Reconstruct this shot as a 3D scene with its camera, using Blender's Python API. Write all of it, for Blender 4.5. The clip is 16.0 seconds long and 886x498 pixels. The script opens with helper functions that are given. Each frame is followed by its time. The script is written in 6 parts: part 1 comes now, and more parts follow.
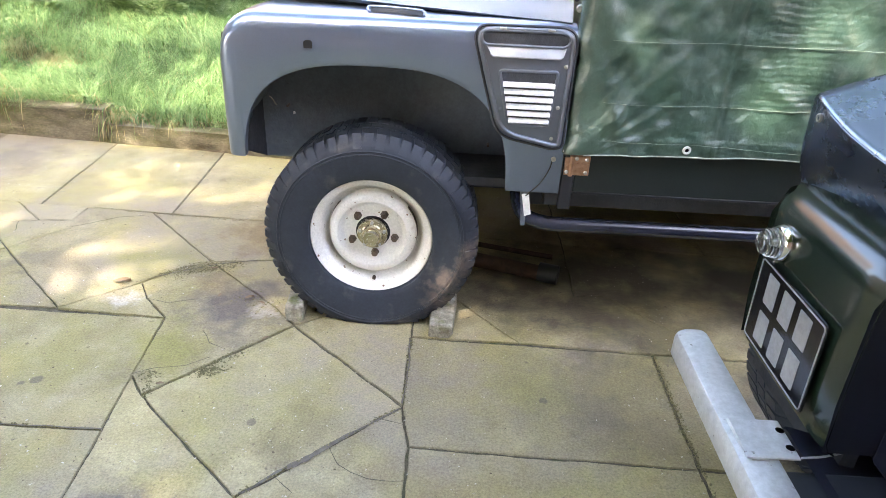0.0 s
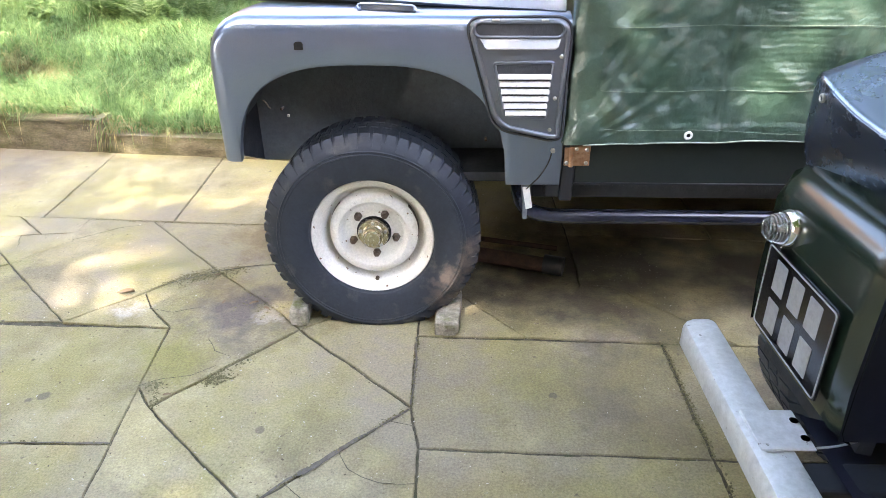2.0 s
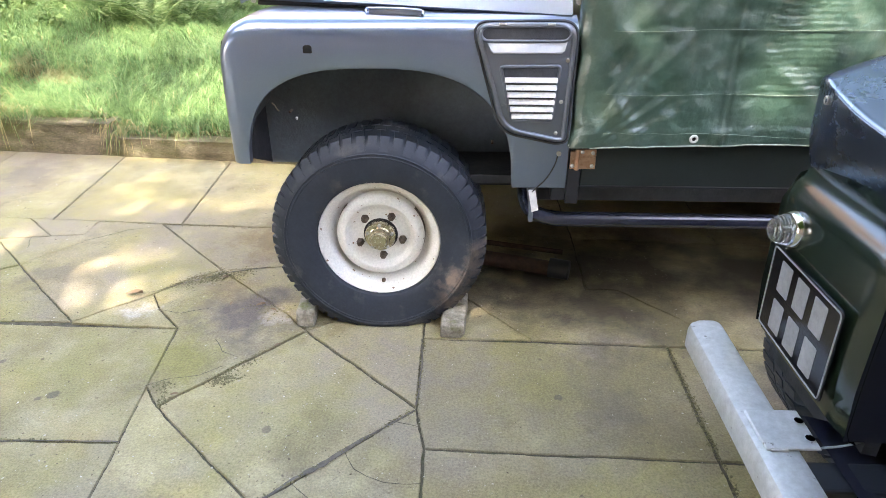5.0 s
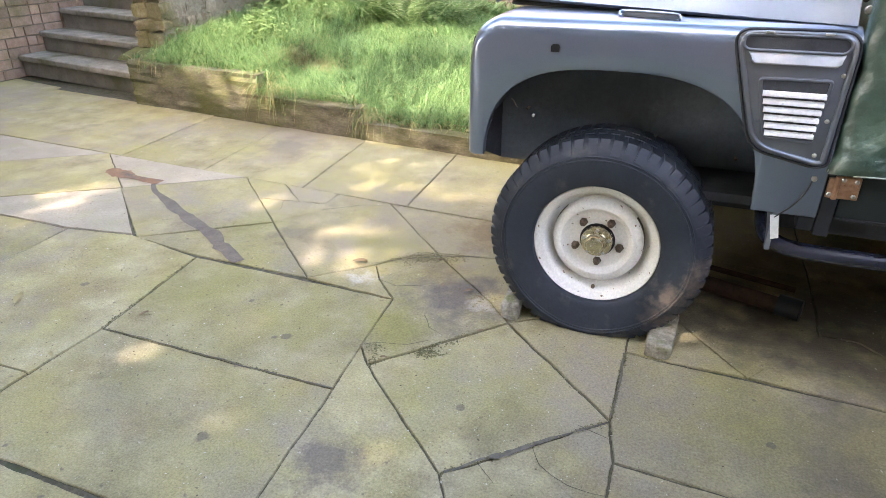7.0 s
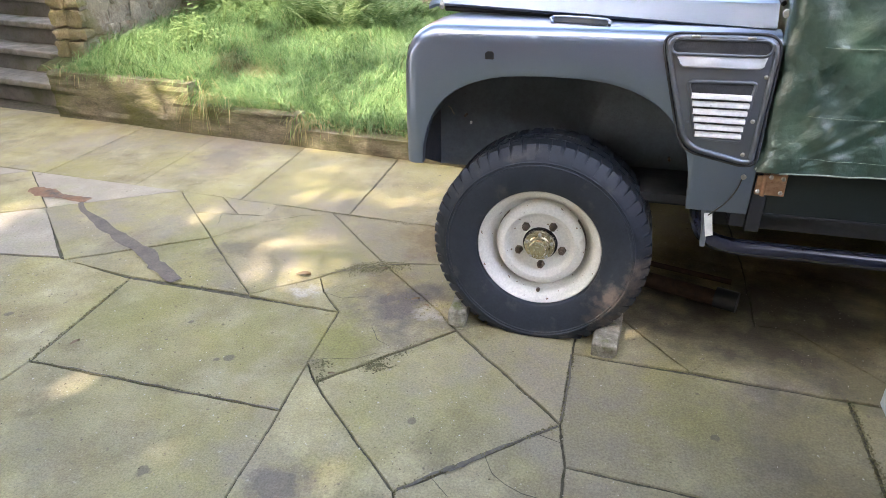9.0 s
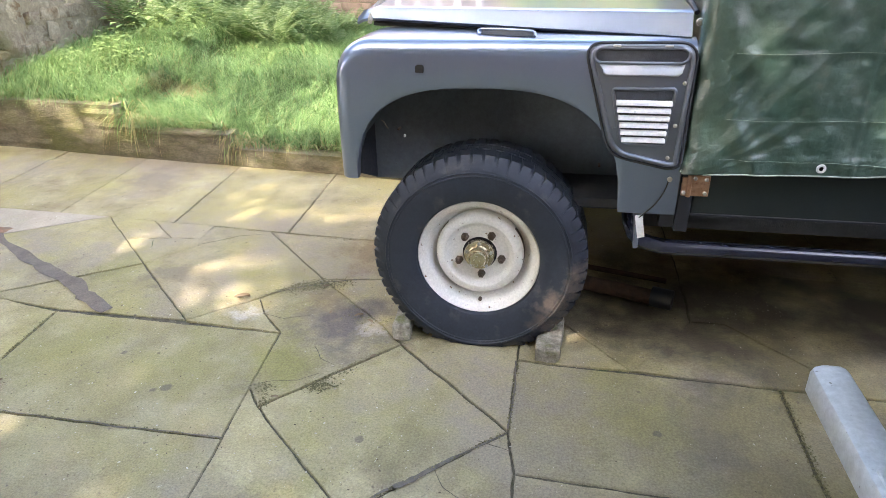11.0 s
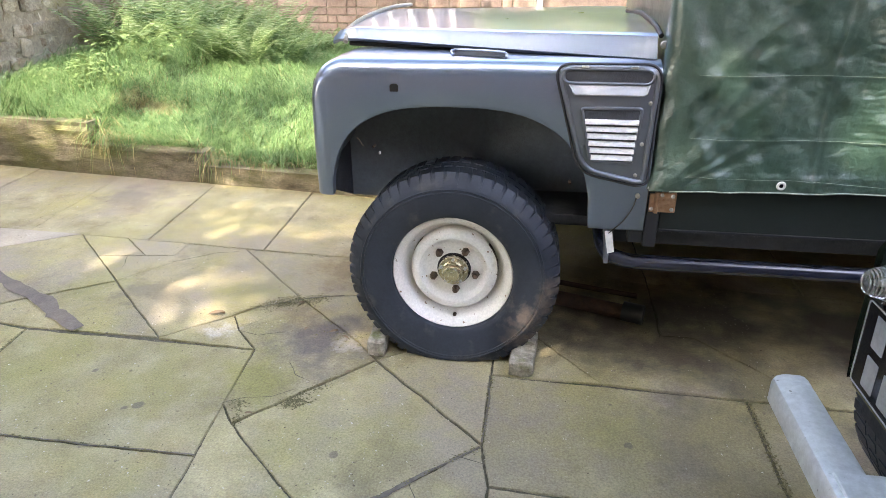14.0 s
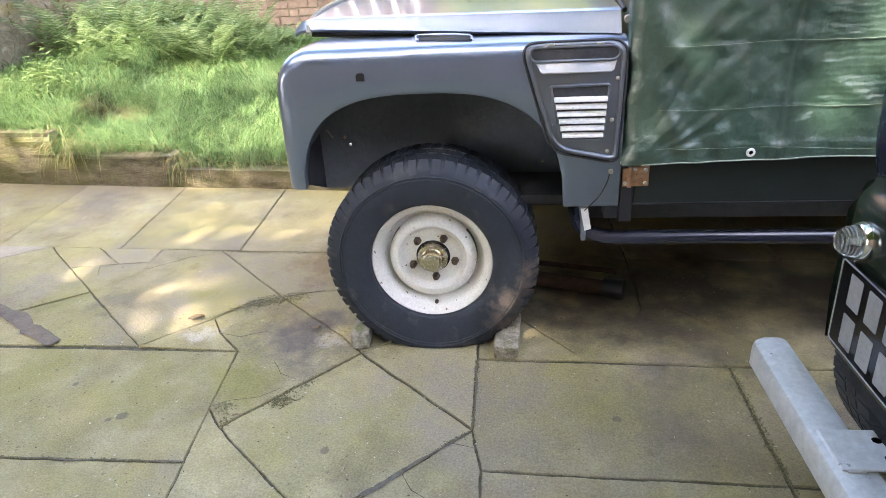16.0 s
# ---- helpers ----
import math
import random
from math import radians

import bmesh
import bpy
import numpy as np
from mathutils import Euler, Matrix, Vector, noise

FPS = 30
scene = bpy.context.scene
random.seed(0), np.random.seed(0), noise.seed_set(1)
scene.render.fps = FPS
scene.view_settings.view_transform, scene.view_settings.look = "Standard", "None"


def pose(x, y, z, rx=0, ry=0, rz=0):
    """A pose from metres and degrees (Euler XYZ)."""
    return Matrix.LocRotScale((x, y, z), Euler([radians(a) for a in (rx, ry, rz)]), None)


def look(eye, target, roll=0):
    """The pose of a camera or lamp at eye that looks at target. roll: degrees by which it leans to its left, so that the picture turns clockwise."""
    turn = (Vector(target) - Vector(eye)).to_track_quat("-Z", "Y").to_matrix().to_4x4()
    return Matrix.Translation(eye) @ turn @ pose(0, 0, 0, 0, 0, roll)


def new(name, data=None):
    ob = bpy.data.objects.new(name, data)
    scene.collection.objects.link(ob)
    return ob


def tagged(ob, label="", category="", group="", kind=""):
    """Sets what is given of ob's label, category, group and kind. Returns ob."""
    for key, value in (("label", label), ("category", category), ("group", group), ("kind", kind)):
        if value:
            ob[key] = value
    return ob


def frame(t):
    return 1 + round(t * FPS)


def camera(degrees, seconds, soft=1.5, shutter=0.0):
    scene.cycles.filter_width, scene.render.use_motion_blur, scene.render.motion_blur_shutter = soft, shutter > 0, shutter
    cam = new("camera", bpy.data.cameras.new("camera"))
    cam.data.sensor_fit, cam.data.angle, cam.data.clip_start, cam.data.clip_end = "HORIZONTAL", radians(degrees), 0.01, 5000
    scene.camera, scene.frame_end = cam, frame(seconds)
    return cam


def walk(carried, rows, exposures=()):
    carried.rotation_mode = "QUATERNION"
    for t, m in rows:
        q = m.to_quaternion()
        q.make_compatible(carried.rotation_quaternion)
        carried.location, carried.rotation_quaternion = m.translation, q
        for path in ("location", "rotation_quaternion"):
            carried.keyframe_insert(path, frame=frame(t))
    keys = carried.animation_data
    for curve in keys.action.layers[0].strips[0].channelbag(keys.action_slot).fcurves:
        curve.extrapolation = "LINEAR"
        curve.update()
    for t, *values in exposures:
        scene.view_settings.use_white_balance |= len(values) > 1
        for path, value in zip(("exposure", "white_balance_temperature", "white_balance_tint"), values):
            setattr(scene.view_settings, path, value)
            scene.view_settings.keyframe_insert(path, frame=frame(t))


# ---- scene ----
cam = camera(69.6, 16.0, soft=0.45)
PATH = [
    (0, (0.303, -2.051, 1.364), (0.266, -0.271, 0.454), 2.7),
    (0.5, (0.311, -2.051, 1.358), (0.325, -0.278, 0.433), 1.7),
    (1, (0.326, -2.035, 1.356), (0.367, -0.274, 0.409), 1.6),
    (1.5, (0.318, -2.028, 1.364), (0.317, -0.262, 0.425), 1.4),
    (2, (0.318, -2.021, 1.369), (0.26, -0.252, 0.437), -0.2),
    (2.5, (0.317, -2.018, 1.363), (0.211, -0.25, 0.433), -0.5),
    (3, (0.322, -2.022, 1.366), (0.204, -0.247, 0.451), 0.1),
    (5.3, (0.312, -2.043, 1.361), (0.239, -0.266, 0.447), -0.2),
    (5.5, (0.309, -2.045, 1.359), (0.227, -0.266, 0.448), -0.0),
    (6, (0.321, -2.044, 1.366), (0.147, -0.269, 0.462), 0.7),
    (6.5, (0.272, -2.043, 1.346), (-0.266, -0.331, 0.463), -0.9),
    (7, (0.26, -2.081, 1.337), (-0.411, -0.419, 0.449), -0.2),
    (7.5, (0.256, -2.086, 1.351), (-0.415, -0.433, 0.448), -0.1),
    (8, (0.256, -2.067, 1.349), (-0.353, -0.401, 0.426), -1.0),
    (8.5, (0.259, -2.059, 1.351), (-0.325, -0.384, 0.426), -1.2),
    (9, (0.262, -2.042, 1.363), (-0.255, -0.328, 0.47), -0.6),
    (9.5, (0.27, -2.045, 1.364), (-0.163, -0.29, 0.507), 1.0),
    (9.7, (0.272, -2.046, 1.368), (-0.131, -0.282, 0.516), 0.9),
    (12, (0.289, -2.024, 1.363), (-0.058, -0.256, 0.494), -1.8),
    (12.5, (0.29, -2.034, 1.369), (-0.041, -0.251, 0.525), -1.9),
    (13, (0.289, -2.042, 1.371), (-0.028, -0.248, 0.545), -1.2),
    (13.5, (0.292, -2.053, 1.371), (-0.011, -0.247, 0.568), -0.6),
    (14, (0.3, -2.062, 1.366), (0.008, -0.256, 0.558), -0.3),
    (14.5, (0.301, -2.062, 1.364), (0.005, -0.272, 0.524), -0.3),
    (15, (0.316, -2.053, 1.363), (-0.011, -0.265, 0.529), -2.6),
    (15.5, (0.295, -2.056, 1.361), (0.013, -0.26, 0.528), -1.9),
    (16, (0.303, -2.055, 1.359), (0.076, -0.255, 0.516), -3.3),
]
walk(cam, [(t, look(eye, target, roll)) for t, eye, target, roll in PATH],
     exposures=[(0, 4.52), (1.5, 4.58), (3, 4.48), (6, 4.44), (7, 4.17), (9.5, 4.06), (12, 4.18), (16, 4.16)])
# ---- light: dappled sun from behind the camera, open sky ----
SUN = Vector((-0.30, -0.72, 0.95)).normalized()
world = bpy.data.worlds.new("sky")
scene.world = world
world.use_nodes = True
wn = world.node_tree
sky = wn.nodes.new("ShaderNodeTexSky")
sky.sky_type, sky.sun_disc = "NISHITA", False
sky.sun_elevation = math.asin(SUN.z)
sky.sun_rotation = math.atan2(SUN.x, SUN.y)
sky.air_density, sky.dust_density = 1.0, 2.5
wn.links.new(sky.outputs[0], wn.nodes["Background"].inputs[0])
wn.nodes["Background"].inputs[1].default_value = 0.15
sun = new("sun", bpy.data.lights.new("sun", "SUN"))
sun.data.energy, sun.data.angle, sun.data.color = 1.2, radians(0.95), (1.0, 0.93, 0.82)
sun.matrix_world = look(SUN * 20, (0, 0, 0))
scene.view_settings.use_white_balance = True
scene.view_settings.white_balance_temperature = 7350
scene.view_settings.white_balance_tint = 13


# ---- materials ----
def nodes_of(m):
    return m.node_tree.nodes, m.node_tree.links


def surf(name, dark, light, scale=6.0, rough=0.6, metal=0.0, bump=0.15, grain=60.0, third=None, third_scale=1.5,
         third_range=(0.52, 0.68), vary=0.0, coat=0.0, stretch=(1, 1, 1), rough_vary=0.15, spots=None, spot_scale=30.0, spot_cut=(0.68, 0.74),
         flecks=None, blotch=None, grain_mix=0.35, patches=(), span=(0.3, 0.7)):
    """A surface with colour at two scales, fine relief and an uneven gloss."""
    m = bpy.data.materials.new(name)
    m.use_nodes = True
    n, l = nodes_of(m)
    b = n["Principled BSDF"]
    geo = n.new("ShaderNodeNewGeometry")
    mp = n.new("ShaderNodeMapping")
    mp.inputs["Scale"].default_value = stretch
    l.new(geo.outputs["Position"], mp.inputs["Vector"])

    def tex(sc, detail=6.0, rg=0.6):
        t = n.new("ShaderNodeTexNoise")
        t.inputs["Scale"].default_value, t.inputs["Detail"].default_value, t.inputs["Roughness"].default_value = sc, detail, rg
        l.new(mp.outputs[0], t.inputs["Vector"])
        return t

    def ramp(src, lo, hi, c0=(0, 0, 0, 1), c1=(1, 1, 1, 1)):
        r = n.new("ShaderNodeValToRGB")
        r.color_ramp.elements[0].position, r.color_ramp.elements[1].position = lo, hi
        r.color_ramp.elements[0].color, r.color_ramp.elements[1].color = c0, c1
        l.new(src, r.inputs[0])
        return r

    def mix(fac, a, c, mode="MIX"):
        x = n.new("ShaderNodeMix")
        x.data_type, x.blend_type = "RGBA", mode
        if isinstance(fac, float):
            x.inputs[0].default_value = fac
        else:
            l.new(fac, x.inputs[0])
        l.new(a, x.inputs[6])
        if isinstance(c, tuple):
            x.inputs[7].default_value = (*c, 1)
        else:
            l.new(c, x.inputs[7])
        return x.outputs[2]

    col = ramp(tex(scale, 8.0, 0.66).outputs[0], span[0], span[1], (*dark, 1), (*light, 1)).outputs[0]
    if third:
        col = mix(ramp(tex(third_scale, 8.0, 0.65).outputs[0], *third_range).outputs[0], col, third)
    if spots:
        col = mix(ramp(tex(spot_scale, 3.0, 0.5).outputs[0], *spot_cut).outputs[0], col, spots)
    if blotch:
        col = mix(ramp(tex(0.9, 5.0, 0.7).outputs[0], 0.50, 0.62).outputs[0], col, blotch)
    if flecks:
        col = mix(ramp(tex(52.0, 6.0, 0.75).outputs[0], 0.63, 0.69).outputs[0], col, flecks)
    shared = {}
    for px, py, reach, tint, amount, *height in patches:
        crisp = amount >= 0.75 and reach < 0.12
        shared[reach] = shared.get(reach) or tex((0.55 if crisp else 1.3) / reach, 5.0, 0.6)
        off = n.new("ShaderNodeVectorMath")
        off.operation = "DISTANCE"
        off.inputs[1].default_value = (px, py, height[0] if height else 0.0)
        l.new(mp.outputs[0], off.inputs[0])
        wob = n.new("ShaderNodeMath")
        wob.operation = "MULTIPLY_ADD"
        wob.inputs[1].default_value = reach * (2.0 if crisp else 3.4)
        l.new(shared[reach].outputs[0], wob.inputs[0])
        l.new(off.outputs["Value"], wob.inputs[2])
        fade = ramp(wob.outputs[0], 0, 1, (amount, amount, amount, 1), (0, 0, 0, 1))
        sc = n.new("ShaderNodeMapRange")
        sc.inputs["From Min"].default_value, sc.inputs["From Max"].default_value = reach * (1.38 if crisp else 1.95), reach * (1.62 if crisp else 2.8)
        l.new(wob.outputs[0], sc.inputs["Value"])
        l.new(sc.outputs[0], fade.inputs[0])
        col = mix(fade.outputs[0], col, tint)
    fine = tex(grain, 4.0, 0.7)
    col = mix(grain_mix, col, ramp(fine.outputs[0], 0.25, 0.75, (0.55, 0.55, 0.55, 1), (1.45, 1.45, 1.45, 1)).outputs[0], "MULTIPLY")
    if vary:
        info = n.new("ShaderNodeObjectInfo")
        col = mix(1.0, col, ramp(info.outputs["Random"], 0, 1, (1 - vary, 1 - vary, 1 - vary, 1), (1 + vary, 1 + vary * 0.95, 1 + vary * 0.8, 1)).outputs[0], "MULTIPLY")
    l.new(col, b.inputs["Base Color"])
    r = n.new("ShaderNodeMapRange")
    r.inputs["To Min"].default_value, r.inputs["To Max"].default_value = max(rough - rough_vary, 0.03), min(rough + rough_vary, 1)
    l.new(tex(scale * 2.3).outputs[0], r.inputs["Value"])
    l.new(r.outputs[0], b.inputs["Roughness"])
    b.inputs["Metallic"].default_value = metal
    b.inputs["Coat Weight"].default_value, b.inputs["Coat Roughness"].default_value = coat, 0.22
    if bump:
        bp = n.new("ShaderNodeBump")
        bp.inputs["Strength"].default_value, bp.inputs["Distance"].default_value = bump, 0.01
        add = n.new("ShaderNodeMath")
        add.operation = "ADD"
        l.new(fine.outputs[0], add.inputs[0])
        l.new(tex(scale * 1.7).outputs[0], add.inputs[1])
        l.new(add.outputs[0], bp.inputs["Height"])
        l.new(bp.outputs[0], b.inputs["Normal"])
    return m


# the last tint puts shade under and between the vehicles into the paving colour
MOSSY, MAUVE, UMBER, LICHEN, CAR_SHADE = (0.245, 0.235, 0.066), (0.130, 0.108, 0.100), (0.17, 0.112, 0.062), (0.48, 0.45, 0.41), (0.062, 0.052, 0.041)
SPOT = (0.135, 0.112, 0.088)
SPOTS = [(x, y, r, SPOT, 0.75) for x, y, r in ((-1.02, -0.47, 0.034), (-1.06, -0.49, 0.024), (-1.30, -0.30, 0.022), (-0.95, -1.0, 0.034), (0.62, -0.42, 0.022), (-0.28, -0.6, 0.024), (-2.05, -0.45, 0.026))]
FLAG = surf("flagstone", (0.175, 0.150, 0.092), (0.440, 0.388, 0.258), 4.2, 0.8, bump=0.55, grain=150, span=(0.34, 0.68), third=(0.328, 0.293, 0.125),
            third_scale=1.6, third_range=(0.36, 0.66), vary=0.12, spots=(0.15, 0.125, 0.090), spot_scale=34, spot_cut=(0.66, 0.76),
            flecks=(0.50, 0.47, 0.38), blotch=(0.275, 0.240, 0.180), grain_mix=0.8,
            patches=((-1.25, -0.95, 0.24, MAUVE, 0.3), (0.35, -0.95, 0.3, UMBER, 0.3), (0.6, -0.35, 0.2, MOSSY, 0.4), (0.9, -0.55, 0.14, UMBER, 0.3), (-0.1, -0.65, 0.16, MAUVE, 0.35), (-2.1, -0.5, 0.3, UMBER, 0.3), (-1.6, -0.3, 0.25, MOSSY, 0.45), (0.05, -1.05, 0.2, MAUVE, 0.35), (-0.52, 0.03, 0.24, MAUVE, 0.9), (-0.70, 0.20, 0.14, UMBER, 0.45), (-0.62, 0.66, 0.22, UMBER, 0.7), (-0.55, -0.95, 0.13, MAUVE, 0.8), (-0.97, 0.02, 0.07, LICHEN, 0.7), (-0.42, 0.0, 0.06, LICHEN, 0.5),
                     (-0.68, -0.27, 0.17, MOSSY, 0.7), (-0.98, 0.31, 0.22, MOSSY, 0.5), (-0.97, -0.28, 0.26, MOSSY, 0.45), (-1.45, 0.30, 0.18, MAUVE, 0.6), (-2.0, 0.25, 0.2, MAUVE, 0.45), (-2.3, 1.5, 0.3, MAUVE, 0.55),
                     # the near-black and (0.85, -0.40) patches paint vehicle shade into the flags
                     (0.50, 0.38, 0.30, CAR_SHADE, 0.85), (1.0, 0.45, 0.38, CAR_SHADE, 0.88), (1.65, 0.35, 0.5, CAR_SHADE, 0.88), (1.45, -0.30, 0.26, CAR_SHADE, 0.7), (0.85, -0.40, 0.34, (0.205, 0.178, 0.112), 0.6), (0.78, -0.46, 0.12, MAUVE, 0.35), (0.80, 0.13, 0.28, CAR_SHADE, 0.8), (-1.75, 0.35, 0.2, MOSSY, 0.5), (-0.3, -0.55, 0.3, MOSSY, 0.25), (0.0, 0.2, 0.3, UMBER, 0.5), (1.12, 0.0, 0.30, CAR_SHADE, 0.5), *SPOTS))
PALE = surf("pale_flagstone", (0.30, 0.262, 0.205), (0.405, 0.355, 0.285), 5, 0.8, bump=0.25, grain=100, vary=0.06, spots=(0.24, 0.20, 0.15), spot_scale=18, third=(0.33, 0.31, 0.20), third_scale=3, grain_mix=0.6)
SOIL = surf("joint_soil", (0.045, 0.040, 0.027), (0.130, 0.118, 0.080), 34, 0.95, bump=0.6, grain=160, third=(0.05, 0.07, 0.02), third_scale=6)
SMEAR = surf("mauve_mortar_smear", (0.085, 0.075, 0.062), (0.165, 0.148, 0.125), 30, 0.95, bump=0.4, grain=160)
MOSS = surf("dark_moss", (0.085, 0.080, 0.038), (0.23, 0.21, 0.11), 90, 0.95, bump=0.3)
STAIN = surf("mauve_damp_stain", (0.105, 0.086, 0.072), (0.165, 0.138, 0.112), 14, 0.8, bump=0.3, grain=150, grain_mix=0.8, third=(0.20, 0.18, 0.12), third_scale=9, third_range=(0.6, 0.75))
RUSTY = surf("rust_stain", (0.17, 0.085, 0.045), (0.27, 0.16, 0.095), 18, 0.8, bump=0.3, grain=150, grain_mix=0.8, third=(0.12, 0.09, 0.07), third_scale=7, third_range=(0.5, 0.62))
PAVE_FAR = surf("worn_paving", (0.22, 0.20, 0.13), (0.34, 0.31, 0.21), 2, 0.85, third=(0.22, 0.23, 0.08))
PAINT = surf("slate_grey_paint", (0.182, 0.232, 0.335), (0.216, 0.270, 0.380), 2, 0.30, metal=0.8, bump=0.008, grain=300, grain_mix=0.15, coat=0.8, rough_vary=0.06, third=(0.212, 0.260, 0.345), third_scale=4, third_range=(0.55, 0.8))
PAINT.node_tree.nodes["Principled BSDF"].inputs["Coat IOR"].default_value = 1.8
PAINT.node_tree.nodes["Principled BSDF"].inputs["Coat Roughness"].default_value = 0.11
# pale copy of the vent paint; puts the lip's sky gleam into its colour
LIP = surf("sky_bright_lip", (0.40, 0.42, 0.46), (0.55, 0.57, 0.61), 9, 0.38, metal=0.6, bump=0.0, coat=0.2, grain_mix=0.1)
VENT_PAINT = surf("blue_black_vent_paint", (0.165, 0.188, 0.230), (0.215, 0.242, 0.290), 4, 0.36, metal=0.7, bump=0.0, grain=250, grain_mix=0.1, coat=0.25, rough_vary=0.04)
BLACK_PAINT = surf("satin_black_paint", (0.016, 0.019, 0.026), (0.026, 0.030, 0.040), 4, 0.38, bump=0.05, grain=200, coat=0.2, rough_vary=0.1)
NAVY_TUBE = surf("blue_black_tube_paint", (0.014, 0.018, 0.036), (0.022, 0.027, 0.052), 9, 0.22, bump=0.015, grain=120, coat=0.6, rough_vary=0.06, spots=(0.10, 0.09, 0.09), spot_scale=40, spot_cut=(0.76, 0.78))
GREEN_PAINT = surf("deep_green_gloss_paint", (0.007, 0.014, 0.009), (0.012, 0.021, 0.014), 3, 0.16, bump=0.015, grain=200, coat=0.35, rough_vary=0.05)
DOOR_PAINT = surf("black_green_door_paint", (0.014, 0.021, 0.022), (0.022, 0.030, 0.031), 3, 0.4, bump=0.04, grain=200, rough_vary=0.08)
UNDER = surf("underbody_black", (0.030, 0.034, 0.042), (0.055, 0.060, 0.072), 9, 0.8, bump=0.3)
# lifted base puts the haze over the dark wheel house into its colour
LINER = surf("haze_lifted_liner", (0.105, 0.122, 0.145), (0.155, 0.178, 0.205), 9, 0.8, bump=0.3, spots=(0.06, 0.05, 0.045), spot_scale=40, spot_cut=(0.74, 0.77))
# the brown patches put sun dapples on the dusty wall into the colour
RUBBER = surf("tyre_rubber", (0.016, 0.023, 0.035), (0.029, 0.037, 0.053), 7, 0.55, bump=0.10, grain=110, third=(0.085, 0.082, 0.080), third_scale=11, third_range=(0.56, 0.78),
              patches=((0.355, 0.0, 0.055, (0.150, 0.124, 0.108), 0.7, 0.335), (0.335, -0.02, 0.05, (0.150, 0.124, 0.108), 0.5, 0.26), (0.262, -0.03, 0.055, (0.155, 0.124, 0.106), 0.7, 0.205), (0.235, -0.03, 0.05, (0.10, 0.08, 0.07), 0.7, 0.12), (0.30, 0.0, 0.06, (0.12, 0.10, 0.08), 0.5, 0.10)))
RUBBER.node_tree.nodes["Principled BSDF"].inputs["Specular IOR Level"].default_value = 0.4
CREAM = surf("cream_wheel_paint", (0.70, 0.675, 0.625), (0.82, 0.80, 0.755), 6, 0.45, bump=0.06, grain=120, third=(0.56, 0.50, 0.41), third_scale=7, third_range=(0.60, 0.82), spots=(0.16, 0.09, 0.05), spot_scale=60, spot_cut=(0.690, 0.71))
NUT = surf("rusty_steel", (0.06, 0.04, 0.03), (0.16, 0.12, 0.09), 60, 0.6, metal=0.5, bump=0.3)
HUB = surf("worn_brass_steel", (0.50, 0.435, 0.31), (0.76, 0.70, 0.57), 40, 0.24, metal=1.0, bump=0.15)
DARK = surf("dark_recess", (0.006, 0.006, 0.007), (0.010, 0.010, 0.011), 10, 0.85)
SEAL = surf("black_rubber_seal", (0.010, 0.010, 0.011), (0.02, 0.02, 0.02), 20, 0.5)
ALLOY = surf("bare_metal", (0.45, 0.44, 0.42), (0.62, 0.61, 0.58), 30, 0.35, metal=0.9, bump=0.1)
# near-white base stands in for sky caught on the slats
PALE_SLAT = surf("sky_bright_louvre", (0.74, 0.74, 0.74), (0.84, 0.84, 0.84), 12, 0.32, metal=0.2, bump=0.05)
COPPER = surf("copper_toned_hinge", (0.40, 0.22, 0.13), (0.62, 0.40, 0.27), 40, 0.42, metal=0.7, bump=0.2, third=(0.25, 0.12, 0.07), third_scale=30)
GALV = surf("galvanised_steel", (0.47, 0.49, 0.51), (0.59, 0.61, 0.63), 18, 0.45, metal=0.4, bump=0.10, grain=70, third=(0.50, 0.52, 0.54), third_scale=6, spots=(0.25, 0.25, 0.25), spot_scale=60, spot_cut=(0.70, 0.74))
APRON = surf("navy_apron_vinyl", (0.006, 0.008, 0.018), (0.011, 0.014, 0.030), 5, 0.5, bump=0.1, grain=200)
CHROME = surf("chrome", (0.75, 0.75, 0.76), (0.85, 0.85, 0.85), 20, 0.08, metal=1.0, bump=0.0, rough_vary=0.03)
PLATE_BLACK = surf("plate_black", (0.006, 0.006, 0.009), (0.010, 0.010, 0.013), 8, 0.12, bump=0.02)
PLATE_SILVER = surf("plate_silver", (0.27, 0.275, 0.28), (0.35, 0.355, 0.36), 20, 0.45, metal=0.3, bump=0.05)
CARD = surf("white_card", (0.68, 0.68, 0.66), (0.80, 0.80, 0.78), 20, 0.7, bump=0.05)
RUST = surf("rusted_pipe", (0.035, 0.02, 0.014), (0.10, 0.055, 0.034), 25, 0.8, bump=0.5)
CONCRETE = surf("weathered_concrete", (0.15, 0.135, 0.10), (0.44, 0.41, 0.34), 32, 0.9, bump=0.8, grain=120, third=(0.15, 0.17, 0.06), third_scale=9, third_range=(0.56, 0.70), grain_mix=0.7)
KERB = surf("mossy_sleeper", (0.078, 0.071, 0.048), (0.24, 0.212, 0.152), 11, 0.92, bump=0.8, grain=80, grain_mix=0.8, third=(0.10, 0.105, 0.035), third_scale=3, third_range=(0.45, 0.62), stretch=(0.55, 1, 1.5), vary=0.15, flecks=(0.30, 0.26, 0.17))
STEP = surf("worn_step_stone", (0.17, 0.158, 0.132), (0.33, 0.305, 0.26), 8, 0.85, bump=0.4, third=(0.11, 0.11, 0.06), third_scale=3)
RISER = surf("dark_riser_stone", (0.10, 0.094, 0.080), (0.20, 0.185, 0.155), 8, 0.85, bump=0.5, third=(0.09, 0.095, 0.05), third_scale=4)
